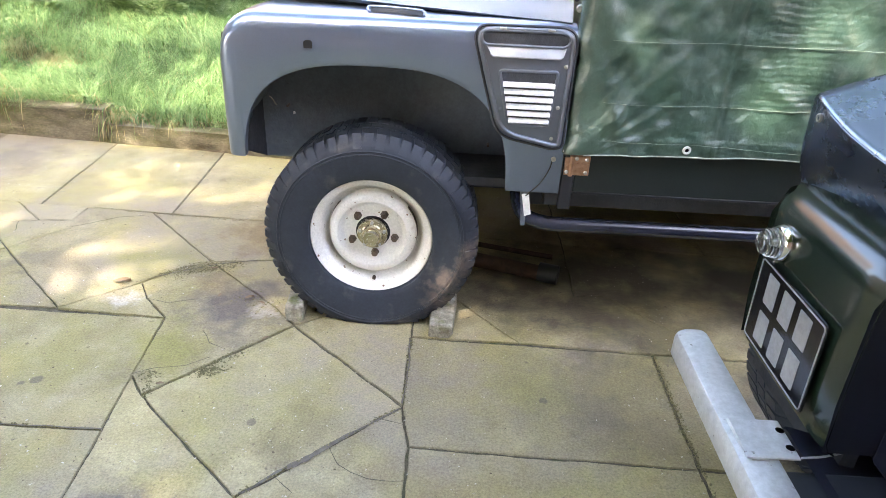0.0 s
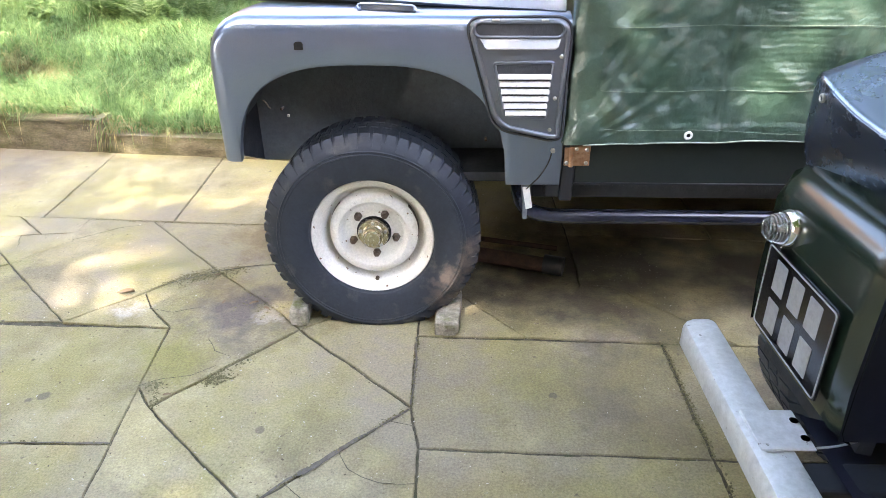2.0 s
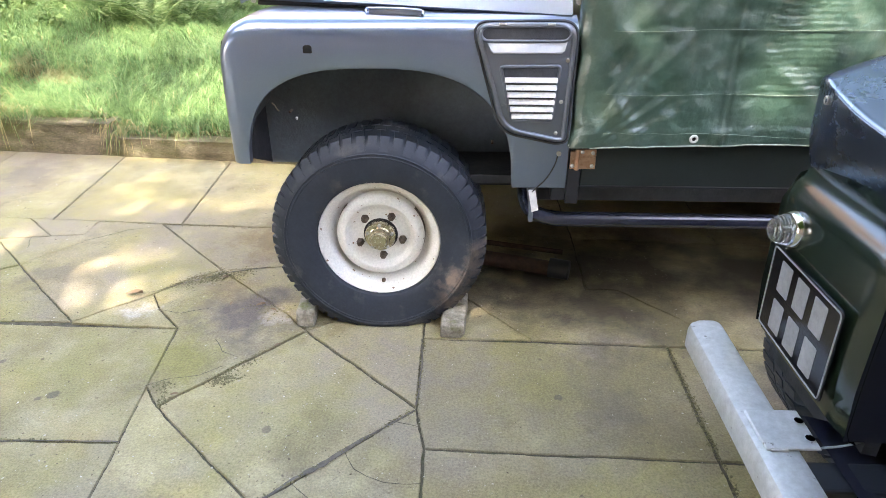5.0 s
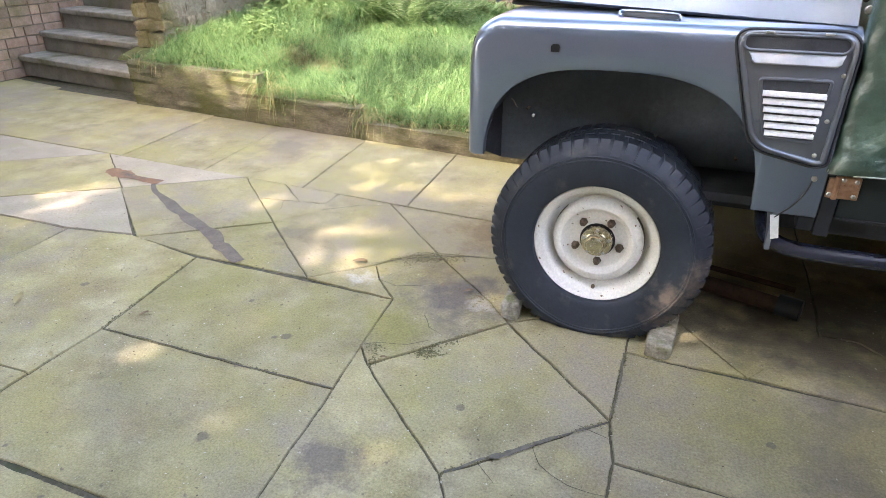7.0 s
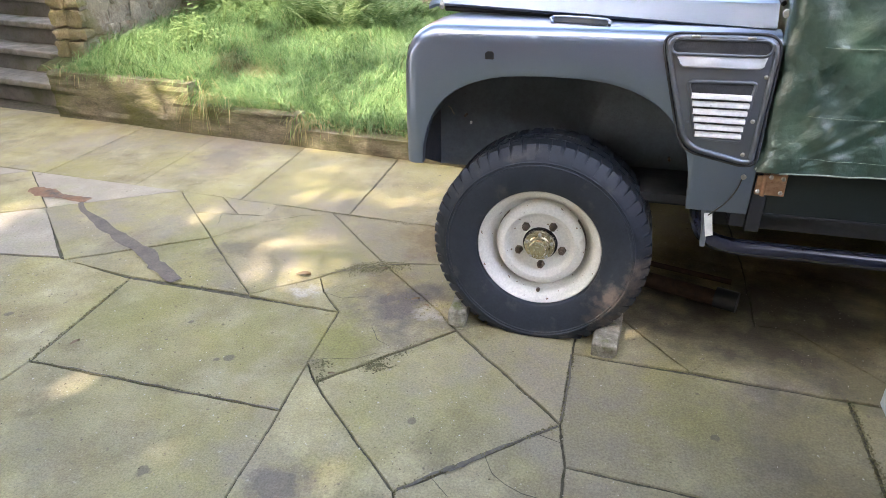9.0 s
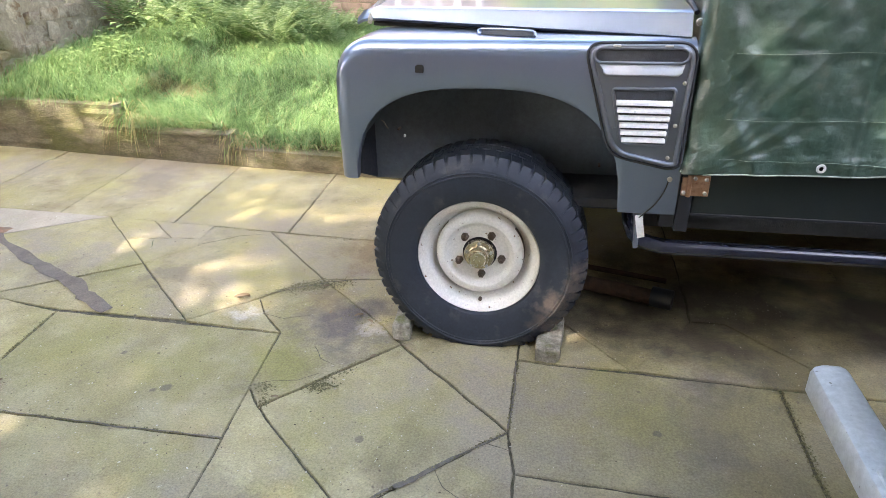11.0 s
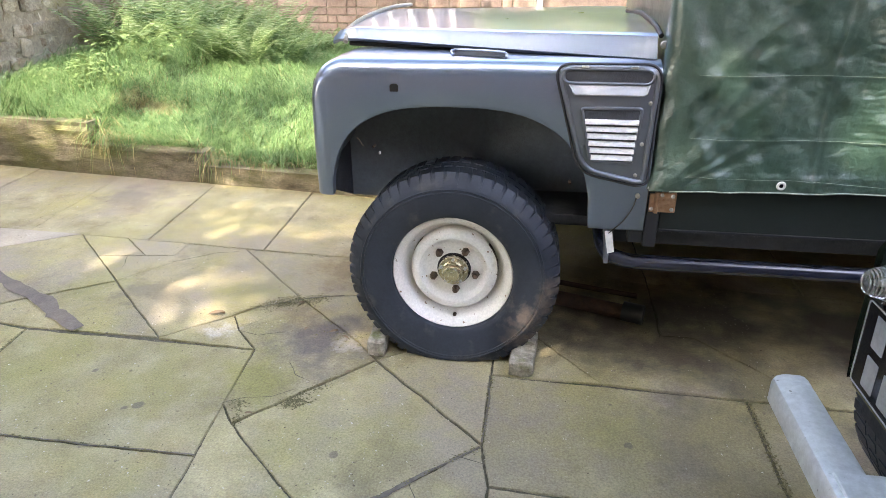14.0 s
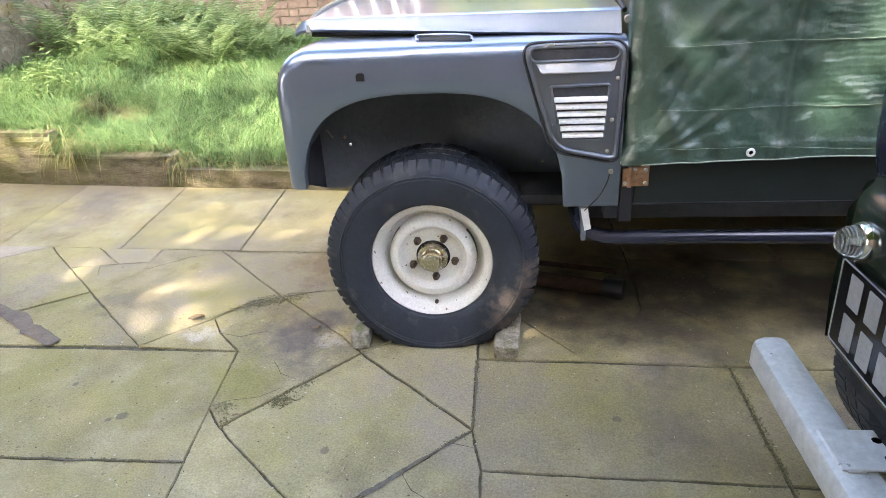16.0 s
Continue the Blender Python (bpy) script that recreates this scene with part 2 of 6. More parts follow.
BRICK = surf("red_brick", (0.36, 0.23, 0.165), (0.50, 0.37, 0.28), 14, 0.88, bump=0.5, vary=0.22, third=(0.24, 0.20, 0.10), third_scale=2, third_range=(0.5, 0.66))
FARBRICK = surf("weathered_pink_brick", (0.24, 0.165, 0.135), (0.36, 0.27, 0.22), 14, 0.88, bump=0.4, vary=0.2)
MORTAR = surf("lime_mortar", (0.20, 0.17, 0.12), (0.34, 0.29, 0.21), 20, 0.95, bump=0.6)
RUBBLE = surf("rubble_stone", (0.23, 0.19, 0.135), (0.46, 0.40, 0.31), 10, 0.92, bump=0.8, vary=0.2, third=(0.15, 0.10, 0.06), third_scale=4, third_range=(0.5, 0.62), blotch=(0.20, 0.175, 0.085), flecks=(0.46, 0.42, 0.35), grain_mix=0.7)
EARTH = surf("lawn_earth", (0.05, 0.055, 0.018), (0.10, 0.11, 0.035), 10, 0.95, bump=0.6)
WHITE = surf("white_window_paint", (0.70, 0.70, 0.68), (0.80, 0.80, 0.78), 8, 0.5)
BARK = surf("bark", (0.06, 0.045, 0.03), (0.14, 0.11, 0.08), 12, 0.9, bump=0.8)
THREAD = surf("pale_green_thread", (0.10, 0.14, 0.11), (0.24, 0.29, 0.24), 90, 0.7, bump=0.2)
HEM = surf("worn_hem_edge", (0.20, 0.24, 0.20), (0.42, 0.45, 0.40), 60, 0.6, bump=0.2)
ROPE = surf("grey_rope", (0.34, 0.31, 0.26), (0.52, 0.48, 0.42), 150, 0.8, bump=0.8, grain=300)


def leafy(name, a, b, mid, trans=0.25, rough=0.5):
    """Leaves and blades: a colour of their own each, and light through them."""
    m = bpy.data.materials.new(name)
    m.use_nodes = True
    n, l = nodes_of(m)
    p = n["Principled BSDF"]
    g = n.new("ShaderNodeNewGeometry")
    r = n.new("ShaderNodeValToRGB")
    r.color_ramp.elements[0].color, r.color_ramp.elements[1].color = (*a, 1), (*b, 1)
    e = r.color_ramp.elements.new(0.55)
    e.color = (*mid, 1)
    l.new(g.outputs["Random Per Island"], r.inputs[0])
    l.new(r.outputs[0], p.inputs["Base Color"])
    p.inputs["Roughness"].default_value = rough
    p.inputs["Specular IOR Level"].default_value = 0.25
    t = n.new("ShaderNodeBsdfTranslucent")
    l.new(r.outputs[0], t.inputs["Color"])
    x = n.new("ShaderNodeMixShader")
    x.inputs[0].default_value = trans
    l.new(p.outputs[0], x.inputs[1])
    l.new(t.outputs[0], x.inputs[2])
    l.new(x.outputs[0], n["Material Output"].inputs[0])
    return m


GRASS = leafy("grass_blades", (0.062, 0.118, 0.038), (0.30, 0.415, 0.205), (0.155, 0.28, 0.10), 0.35, 0.6)
STRAW = leafy("dry_grass", (0.28, 0.23, 0.10), (0.48, 0.42, 0.24), (0.38, 0.32, 0.17), 0.25)
FERN = leafy("fern_leaf", (0.11, 0.18, 0.07), (0.38, 0.46, 0.26), (0.22, 0.32, 0.14), 0.5)
WEED = leafy("weed_leaf", (0.12, 0.20, 0.07), (0.28, 0.36, 0.16), (0.18, 0.27, 0.10), 0.35)
LEAF = leafy("tree_leaf", (0.04, 0.08, 0.015), (0.10, 0.14, 0.03), (0.06, 0.11, 0.02), 0.3)
DRYLEAF = leafy("fallen_leaf", (0.15, 0.105, 0.065), (0.30, 0.22, 0.14), (0.21, 0.15, 0.095), 0.1)



def sheet(name, dark, light, worn, rough, crease, weave, coat):
    """A plastic sheet: creased at three scales, with a woven grain and worn, paler creases."""
    m = bpy.data.materials.new(name)
    m.use_nodes = True
    n, l = nodes_of(m)
    b = n["Principled BSDF"]
    geo = n.new("ShaderNodeNewGeometry")

    def tex(sc, detail, rg, dist):
        t = n.new("ShaderNodeTexNoise")
        for key, value in (("Scale", sc), ("Detail", detail), ("Roughness", rg), ("Distortion", dist)):
            t.inputs[key].default_value = value
        l.new(geo.outputs["Position"], t.inputs["Vector"])
        return t.outputs[0]

    def do(op, a, c):
        x = n.new("ShaderNodeMath")
        x.operation = op
        for k, v in enumerate((a, c)):
            if isinstance(v, float):
                x.inputs[k].default_value = v
            else:
                l.new(v, x.inputs[k])
        return x.outputs[0]

    def ridged(sc, dist):
        return do("ABSOLUTE", do("SUBTRACT", tex(sc, 3.0, 0.55, dist), 0.5), 0.0)

    def facets(sc, squash):
        mp = n.new("ShaderNodeMapping")
        mp.inputs["Scale"].default_value = squash
        mp.inputs["Rotation"].default_value = (0.0, 0.7, 0.0)
        l.new(geo.outputs["Position"], mp.inputs["Vector"])
        v = n.new("ShaderNodeTexVoronoi")
        v.feature = "SMOOTH_F1"
        v.inputs["Scale"].default_value, v.inputs["Smoothness"].default_value = sc, 0.25
        l.new(mp.outputs[0], v.inputs["Vector"])
        return v.outputs["Distance"]

    big, mid, small = ridged(3.6, 0.15), ridged(11.0, 0.2), ridged(34.0, 0.1)
    height = do("ADD", do("MULTIPLY", big, 0.25), do("ADD", do("MULTIPLY", mid, 0.38), do("MULTIPLY", small, 0.30)))
    height = do("ADD", height, do("ADD", do("MULTIPLY", facets(7.0, (1, 1, 1)), 0.10), do("MULTIPLY", facets(24.0, (1, 1, 1)), 0.24)))
    for turn, squash, amount in ((0.62, (1.2, 1, 9.0), 0.5), (0.05, (1.5, 1, 16.0), 0.09), (1.5, (2.0, 1, 14.0), 0.12)):
        mp = n.new("ShaderNodeMapping")
        mp.vector_type = "TEXTURE"
        mp.inputs["Rotation"].default_value = (0.0, -turn, 0.0)
        mp.inputs["Scale"].default_value = [1.0 / k for k in squash]
        l.new(geo.outputs["Position"], mp.inputs["Vector"])
        fold = n.new("ShaderNodeTexNoise")
        fold.inputs["Scale"].default_value, fold.inputs["Detail"].default_value, fold.inputs["Distortion"].default_value = 2.2, 4.0, 0.3
        l.new(mp.outputs[0], fold.inputs["Vector"])
        height = do("ADD", height, do("MULTIPLY", do("ABSOLUTE", do("SUBTRACT", fold.outputs[0], 0.5), 0.0), amount))
    wv = n.new("ShaderNodeTexWave")
    wv.bands_direction, wv.inputs["Scale"].default_value, wv.inputs["Distortion"].default_value = "Z", weave, 0.4
    l.new(geo.outputs["Position"], wv.inputs["Vector"])
    wx = n.new("ShaderNodeTexWave")
    wx.bands_direction, wx.inputs["Scale"].default_value, wx.inputs["Distortion"].default_value = "X", weave, 0.4
    l.new(geo.outputs["Position"], wx.inputs["Vector"])
    height = do("ADD", height, do("MULTIPLY", do("ADD", wv.outputs["Fac"], wx.outputs["Fac"]), 0.004))
    bp = n.new("ShaderNodeBump")
    bp.inputs["Strength"].default_value, bp.inputs["Distance"].default_value = crease, 0.02
    l.new(height, bp.inputs["Height"])
    l.new(bp.outputs[0], b.inputs["Normal"])
    r = n.new("ShaderNodeValToRGB")
    r.color_ramp.elements[0].position, r.color_ramp.elements[1].position = 0.32, 0.68
    r.color_ramp.elements[0].color, r.color_ramp.elements[1].color = (*dark, 1), (*light, 1)
    l.new(tex(3.4, 8.0, 0.7, 0.1), r.inputs[0])
    w = n.new("ShaderNodeMix")
    w.data_type = "RGBA"
    rr = n.new("ShaderNodeValToRGB")
    rr.color_ramp.elements[0].position, rr.color_ramp.elements[1].position = 0.0, 0.05
    rr.color_ramp.elements[0].color, rr.color_ramp.elements[1].color = (0.10, 0.10, 0.10, 1), (0, 0, 0, 1)
    l.new(small, rr.inputs[0])
    l.new(rr.outputs[0], w.inputs[0])
    l.new(r.outputs[0], w.inputs[6])
    w.inputs[7].default_value = (*worn, 1)
    l.new(w.outputs[2], b.inputs["Base Color"])
    rm = n.new("ShaderNodeMapRange")
    rm.inputs["From Min"].default_value, rm.inputs["From Max"].default_value = 0.35, 0.65
    rm.inputs["To Min"].default_value, rm.inputs["To Max"].default_value = rough * 0.8, rough * 1.3
    l.new(tex(7.0, 8.0, 0.7, 0.3), rm.inputs["Value"])
    l.new(rm.outputs[0], b.inputs["Roughness"])
    b.inputs["Coat Weight"].default_value, b.inputs["Coat Roughness"].default_value = coat, rough * 0.75
    return m


TARP = sheet("green_woven_tarpaulin", (0.021, 0.054, 0.039), (0.038, 0.084, 0.062), (0.15, 0.19, 0.15), 0.38, 0.66, 110, 0.5)
COVER = sheet("navy_vinyl_cover", (0.006, 0.010, 0.022), (0.010, 0.016, 0.034), (0.012, 0.018, 0.036), 0.26, 0.045, 300, 0.0)
COVER.node_tree.nodes["Principled BSDF"].inputs["Specular Tint"].default_value = (0.76, 0.89, 1.0, 1)
for m, i in ((COVER, 3.2), (TARP, 1.7)):
    m.node_tree.nodes["Principled BSDF"].inputs["Coat IOR"].default_value = i
    m.node_tree.nodes["Principled BSDF"].inputs["IOR"].default_value = 2.9 if m is COVER else 1.7

# clear lamp glass
LENS = bpy.data.materials.new("clear_ribbed_glass")
LENS.use_nodes = True
LENS.node_tree.nodes["Principled BSDF"].inputs["Transmission Weight"].default_value = 0.92
LENS.node_tree.nodes["Principled BSDF"].inputs["Roughness"].default_value = 0.04
LENS.node_tree.nodes["Principled BSDF"].inputs["Base Color"].default_value = (0.62, 0.65, 0.67, 1)
PANE = bpy.data.materials.new("window_glass")
PANE.use_nodes = True
PANE.node_tree.nodes["Principled BSDF"].inputs["Base Color"].default_value = (0.02, 0.025, 0.03, 1)
PANE.node_tree.nodes["Principled BSDF"].inputs["Roughness"].default_value = 0.05


# ---- building helpers ----
def thing(name, at, label, category, group="", kind=""):
    e = new(name)
    e.location = at
    e["base"] = at
    return tagged(e, label, category, group, kind)


def fit_parent(ob, parent):
    if parent:
        ob.parent = parent
        base = parent.get("base")
        ob.matrix_parent_inverse = Matrix.Translation([-c for c in base]) if base else Matrix()
    return ob


def mesh_of(name, bm, mat, smooth=None):
    me = bpy.data.meshes.new(name)
    bmesh.ops.recalc_face_normals(bm, faces=bm.faces)
    bm.to_mesh(me)
    bm.free()
    if smooth is not None:
        me.polygons.foreach_set("use_smooth", [True] * len(me.polygons))
        if smooth < 180:
            me.set_sharp_from_angle(angle=radians(smooth))
    me.materials.append(mat)
    return me


def part(name, bm, mat, parent=None, label="", smooth=None):
    ob = new(name, mesh_of(name, bm, mat, smooth))
    fit_parent(ob, parent)
    return tagged(ob, label)


def rock(a, s=1.0):
    return noise.noise(Vector(a) * s)


def add_box(bm, lo, hi, bevel=0.0, m=None, segs=2):
    r = bmesh.ops.create_cube(bm, size=1)
    c, d = (Vector(lo) + Vector(hi)) / 2, Vector(hi) - Vector(lo)
    for v in r["verts"]:
        v.co = Vector((c.x + v.co.x * d.x, c.y + v.co.y * d.y, c.z + v.co.z * d.z))
    vs = r["verts"]
    if bevel:
        es = list({e for v in vs for e in v.link_edges})
        b = bmesh.ops.bevel(bm, geom=es, offset=bevel, segments=segs, affect="EDGES", profile=0.5)
        vs = list({v for f in b["faces"] for v in f.verts} | {v for v in vs if v.is_valid})
    if m:
        for v in vs:
            v.co = m @ v.co
    return vs


def box(lo, hi, bevel=0.0, m=None, segs=2):
    bm = bmesh.new()
    add_box(bm, lo, hi, bevel, m, segs)
    return bm


def lathe(profile, segs=64, m=None, bm=None, closed=False):
    """Turns (radius, depth) pairs round the y axis."""
    bm = bm or bmesh.new()
    rings = []
    for r, d in profile:
        rings.append([bm.verts.new((r * math.cos(2 * math.pi * i / segs), d, r * math.sin(2 * math.pi * i / segs))) for i in range(segs)])
    for a, b in zip(rings, rings[1:]):
        for i in range(segs):
            j = (i + 1) % segs
            bm.faces.new((a[i], a[j], b[j], b[i]))
    for ring, r in ((rings[0], profile[0][0]), (rings[-1], profile[-1][0])):
        if r < 0.04 and not closed:
            bm.faces.new(ring)
    if m:
        for ring in rings:
            for v in ring:
                v.co = m @ v.co
    return bm


def tube(points, radius, segs=12, bm=None, cyclic=False, smooth_steps=1):
    """A pipe along points, rounded at its corners by Chaikin's steps."""
    bm = bm or bmesh.new()
    ps = [Vector(p) for p in points]
    for _ in range(smooth_steps):
        q = [] if cyclic else [ps[0]]
        for a, b in zip(ps, ps[1:] + ([ps[0]] if cyclic else [])):
            q += [a * 0.75 + b * 0.25, a * 0.25 + b * 0.75]
        ps = q if cyclic else q + [ps[-1]]
    rings, side = [], None
    for i, p in enumerate(ps):
        a = ps[i - 1] if (i or cyclic) else p
        b = ps[(i + 1) % len(ps)] if (i < len(ps) - 1 or cyclic) else p
        t = (b - a).normalized()
        if side is None:
            side = t.orthogonal().normalized()
        side = (side - t * side.dot(t)).normalized()
        up = t.cross(side)
        rings.append([bm.verts.new(p + radius * (math.cos(2 * math.pi * k / segs) * side + math.sin(2 * math.pi * k / segs) * up)) for k in range(segs)])
    pairs = list(zip(rings, rings[1:])) + ([(rings[-1], rings[0])] if cyclic else [])
    for a, b in pairs:
        off = 0
        if a is rings[-1]:
            off = min(range(segs), key=lambda o: (a[0].co - b[o].co).length)
        for k in range(segs):
            bm.faces.new((a[k], a[(k + 1) % segs], b[(k + 1 + off) % segs], b[(k + off) % segs]))
    if not cyclic:
        bm.faces.new(rings[0])
        bm.faces.new(rings[-1])
    return bm


def grid(rows, bm=None, close=False):
    """A sheet through rows of points."""
    bm = bm or bmesh.new()
    vs = [[bm.verts.new(p) for p in row] for row in rows]
    for a, b in zip(vs, vs[1:]):
        for i in range(len(a) - 1):
            bm.faces.new((a[i], a[i + 1], b[i + 1], b[i]))
    return bm


def thicken(bm, t):
    bmesh.ops.recalc_face_normals(bm, faces=bm.faces)
    bmesh.ops.solidify(bm, geom=bm.faces[:], thickness=t)
    return bm


def slab_of(outline, y0, y1, bevel=0.0, bm=None, segs=2):
    """A plate in the x-z plane from y0 (front) to y1, with a rounded front edge."""
    bm = bm or bmesh.new()
    front = [bm.verts.new((x, y0, z)) for x, z in outline]
    f = bm.faces.new(front)
    r = bmesh.ops.extrude_face_region(bm, geom=[f])
    for v in r["geom"]:
        if isinstance(v, bmesh.types.BMVert):
            v.co.y = y1
    if bevel:
        es = [e for e in f.edges] if f.is_valid else [e for e in bm.edges if all(abs(v.co.y - y0) < 1e-6 for v in e.verts)]
        bmesh.ops.bevel(bm, geom=es, offset=bevel, segments=segs, affect="EDGES", profile=0.5)
    return bm


def rounded(outline, r, n=6):
    """An outline in two coordinates with its corners rounded."""
    out = []
    ps = [Vector(p) for p in outline]
    for i, p in enumerate(ps):
        a, b = ps[i - 1], ps[(i + 1) % len(ps)]
        k = min(r, (a - p).length * 0.45, (b - p).length * 0.45)
        u, w = p + (a - p).normalized() * k, p + (b - p).normalized() * k
        for j in range(n + 1):
            t = j / n
            out.append(tuple((1 - t) ** 2 * u + 2 * t * (1 - t) * p + t * t * w))
    return out


# ---- ground ----
def plant_y(x):
    """The line of the retaining wall's face."""
    return 1.775 - 0.105 * (x + 1.15)


ground = part("ground", grid([[(x, y, -0.0075) for x in (-60, -20, -8, 0, 8, 20, 60)] for y in (-60, -20, -8, 0, 8, 20, 60)]), SOIL)
tagged(ground, kind="structure")
pavement = thing("pavement", (0, 0, 0), "old stone flag paving, mossy and cracked", "paving", kind="structure")
flag_rng = random.Random(5)


def flag(*corners, mat=None, gap=0.0048):
    """One flagstone from its corners, with worn edges and a joint round it."""
    mat, gap = mat or FLAG, gap * 0.50
    n = len(corners)
    area = sum(corners[i - 1][0] * corners[i][1] - corners[i][0] * corners[i - 1][1] for i in range(n))
    if area < 0:
        corners = corners[::-1]

    def inset(d):
        out = []
        for i in range(n):
            p0, p1, p2 = Vector(corners[i - 1]), Vector(corners[i]), Vector(corners[(i + 1) % n])
            e1, e2 = (p1 - p0).normalized(), (p2 - p1).normalized()
            n1, n2 = Vector((-e1.y, e1.x)), Vector((-e2.y, e2.x))
            bis = n1 + n2
            bis = bis / max(bis.length_squared, 0.15) * 2 * d
            out.append(p1 + bis)
        return out

    z, tx, ty = flag_rng.uniform(-0.002, 0.002), flag_rng.uniform(-0.002, 0.002), flag_rng.uniform(-0.002, 0.002)
    cx, cy = sum(c[0] for c in corners) / n, sum(c[1] for c in corners) / n

    def ring(d, dz):
        q = inset(d)
        out = []
        for a, b in zip(q, q[1:] + q[:1]):
            k = max(1, int((b - a).length / 0.014))
            for j in range(k):
                p = a.lerp(b, j / k)
                e = (b - a).normalized()
                w = (0.0045 if -e.y + 0.001 * e.x > 0 else -0.0045) * rock((p.x, p.y, 3.1), 13)
                w += 0.0034 * abs(rock((p.x, p.y, 7.7), 36)) + 0.0026 * abs(rock((p.x, p.y, 1.7), 95))
                p = p + Vector((-e.y, e.x)) * (w if j else 0)
                out.append((p.x, p.y, dz + z + (p.x - cx) * tx + (p.y - cy) * ty))
        return out

    bm = bmesh.new()
    rings = [[bm.verts.new(p) for p in ring(gap, -0.04)], [bm.verts.new(p) for p in ring(gap, -0.0035)]]
    top = [bm.verts.new((p.co.x + (cx - p.co.x) * 0.003 / max(0.1, math.hypot(cx - p.co.x, cy - p.co.y)), p.co.y + (cy - p.co.y) * 0.003 / max(0.1, math.hypot(cx - p.co.x, cy - p.co.y)), p.co.z + 0.0035)) for p in rings[1]]
    rings.append(top)
    for a, b in zip(rings, rings[1:]):
        for i in range(len(a)):
            bm.faces.new((a[i], a[(i + 1) % len(a)], b[(i + 1) % len(a)], b[i]))
    bmesh.ops.triangulate(bm, faces=[bm.faces.new(top)])
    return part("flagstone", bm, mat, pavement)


# the broken row between the two long joints
flag((-3.41, 0.95), (-2.81, 0.48), (-2.24, 0.90), mat=PALE)
flag((-2.82, 0.475), (-2.21, -0.01), (-1.685, 0.39), (-2.24, 0.90))
flag((-2.21, -0.01), (-1.786, -0.057), (-1.196, -0.05), (-1.685, 0.39), gap=0.0040)
flag((-2.24, 0.90), (-1.96, 0.64), (-1.716, 0.681), (-1.945, 0.88), gap=0.0029)
flag((-1.96, 0.64), (-1.685, 0.39), (-1.53, 0.62), (-1.56, 0.70), (-1.716, 0.681), gap=0.0022)
flag((-1.945, 0.88), (-1.716, 0.681), (-1.56, 0.70), (-1.572, 0.865), gap=0.0026)
flag((-1.685, 0.39), (-1.196, -0.05), (-0.98, 0.16), (-0.87, 0.29), (-0.76, 0.37), (-1.23, 0.84), (-1.572, 0.865), (-1.56, 0.70), (-1.53, 0.62), gap=0.0029)
flag((-1.23, 0.84), (-0.76, 0.37), (-0.35, 0.44), (0.16, 0.50), (0.16, 0.78))
flag((-0.76, 0.37), (-0.39, 0.04), (-0.28, -0.08), (-0.13, 0.03), (0.16, 0.06), (0.16, 0.50), (-0.35, 0.44), gap=0.0035)
flag((-1.196, -0.06), (-0.768, -0.08), (-0.90, 0.05), (-0.97, 0.16), gap=0.0035)
flag((-0.97, 0.16), (-0.90, 0.05), (-0.768, -0.08), (-0.735, -0.42), (-0.66, -0.51), (-0.28, -0.08), (-0.39, 0.04), (-0.76, 0.37), (-0.87, 0.29), gap=0.0029)
flag((-0.28, -0.08), (0.165, -0.49), (0.16, -0.11), (0.16, 0.06), (-0.13, 0.03))
flag((-0.66, -0.51), (-0.24, -0.88), (0.165, -0.49), (-0.28, -0.08), gap=0.0048)
flag((-0.735, -0.42), (-0.70, -0.67), (-0.64, -1.28), (-0.16, -1.28), (-0.19, -0.96), (-0.24, -0.88), (-0.66, -0.51), gap=0.0036)
flag((-0.24, -0.88), (-0.19, -0.96), (-0.16, -1.28), (0.21, -1.28), (0.20, -0.66), (0.165, -0.49), gap=0.0048)
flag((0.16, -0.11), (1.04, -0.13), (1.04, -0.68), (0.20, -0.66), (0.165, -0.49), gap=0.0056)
flag((0.20, -0.66), (1.04, -0.68), (1.045, -1.30), (0.21, -1.28), gap=0.0056)
# the row of whole slabs in front of it
flag((-1.78, -0.07), (-0.77, -0.08), (-0.70, -0.67), (-1.70, -0.68), gap=0.0064)
flag((-1.70, -0.68), (-0.70, -0.67), (-0.64, -1.28), (-1.71, -1.29), gap=0.003)
flag((-2.62, -0.05), (-2.25, 0.01), (-1.78, -0.07), (-1.70, -0.68), (-1.71, -0.98), (-2.52, -0.98))
flag((-2.52, -0.98), (-1.71, -0.98), (-1.71, -1.29), (-2.52, -1.30))
flag((-2.81, 0.48), (-3.40, 0.08), (-3.30, -0.06), (-2.62, -0.05), (-2.25, 0.01), mat=PALE)
flag((-3.30, -0.06), (-3.25, -0.98), (-2.52, -0.98), (-2.62, -0.05))
flag((-3.25, -0.98), (-3.25, -1.30), (-2.52, -1.30), (-2.52, -0.98))
flag((-3.41, 0.95), (-3.96, 0.55), (-4.30, 0.06), (-3.40, 0.08), (-2.81, 0.48))
flag((-3.41, 0.95), (-4.62, 1.00), (-4.66, 0.35), (-4.30, 0.30), (-3.96, 0.55), mat=PALE)
flag((-4.30, 0.06), (-4.30, 0.30), (-4.66, 0.35), (-4.62, -0.60), (-3.27, -0.58), (-3.30, -0.06), (-3.40, 0.08))
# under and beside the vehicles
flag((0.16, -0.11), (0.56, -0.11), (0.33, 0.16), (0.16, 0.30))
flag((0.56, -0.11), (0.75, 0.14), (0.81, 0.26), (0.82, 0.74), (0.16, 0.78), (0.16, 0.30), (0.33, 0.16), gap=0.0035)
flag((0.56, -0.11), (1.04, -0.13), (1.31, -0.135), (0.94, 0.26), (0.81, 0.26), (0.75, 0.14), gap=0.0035)
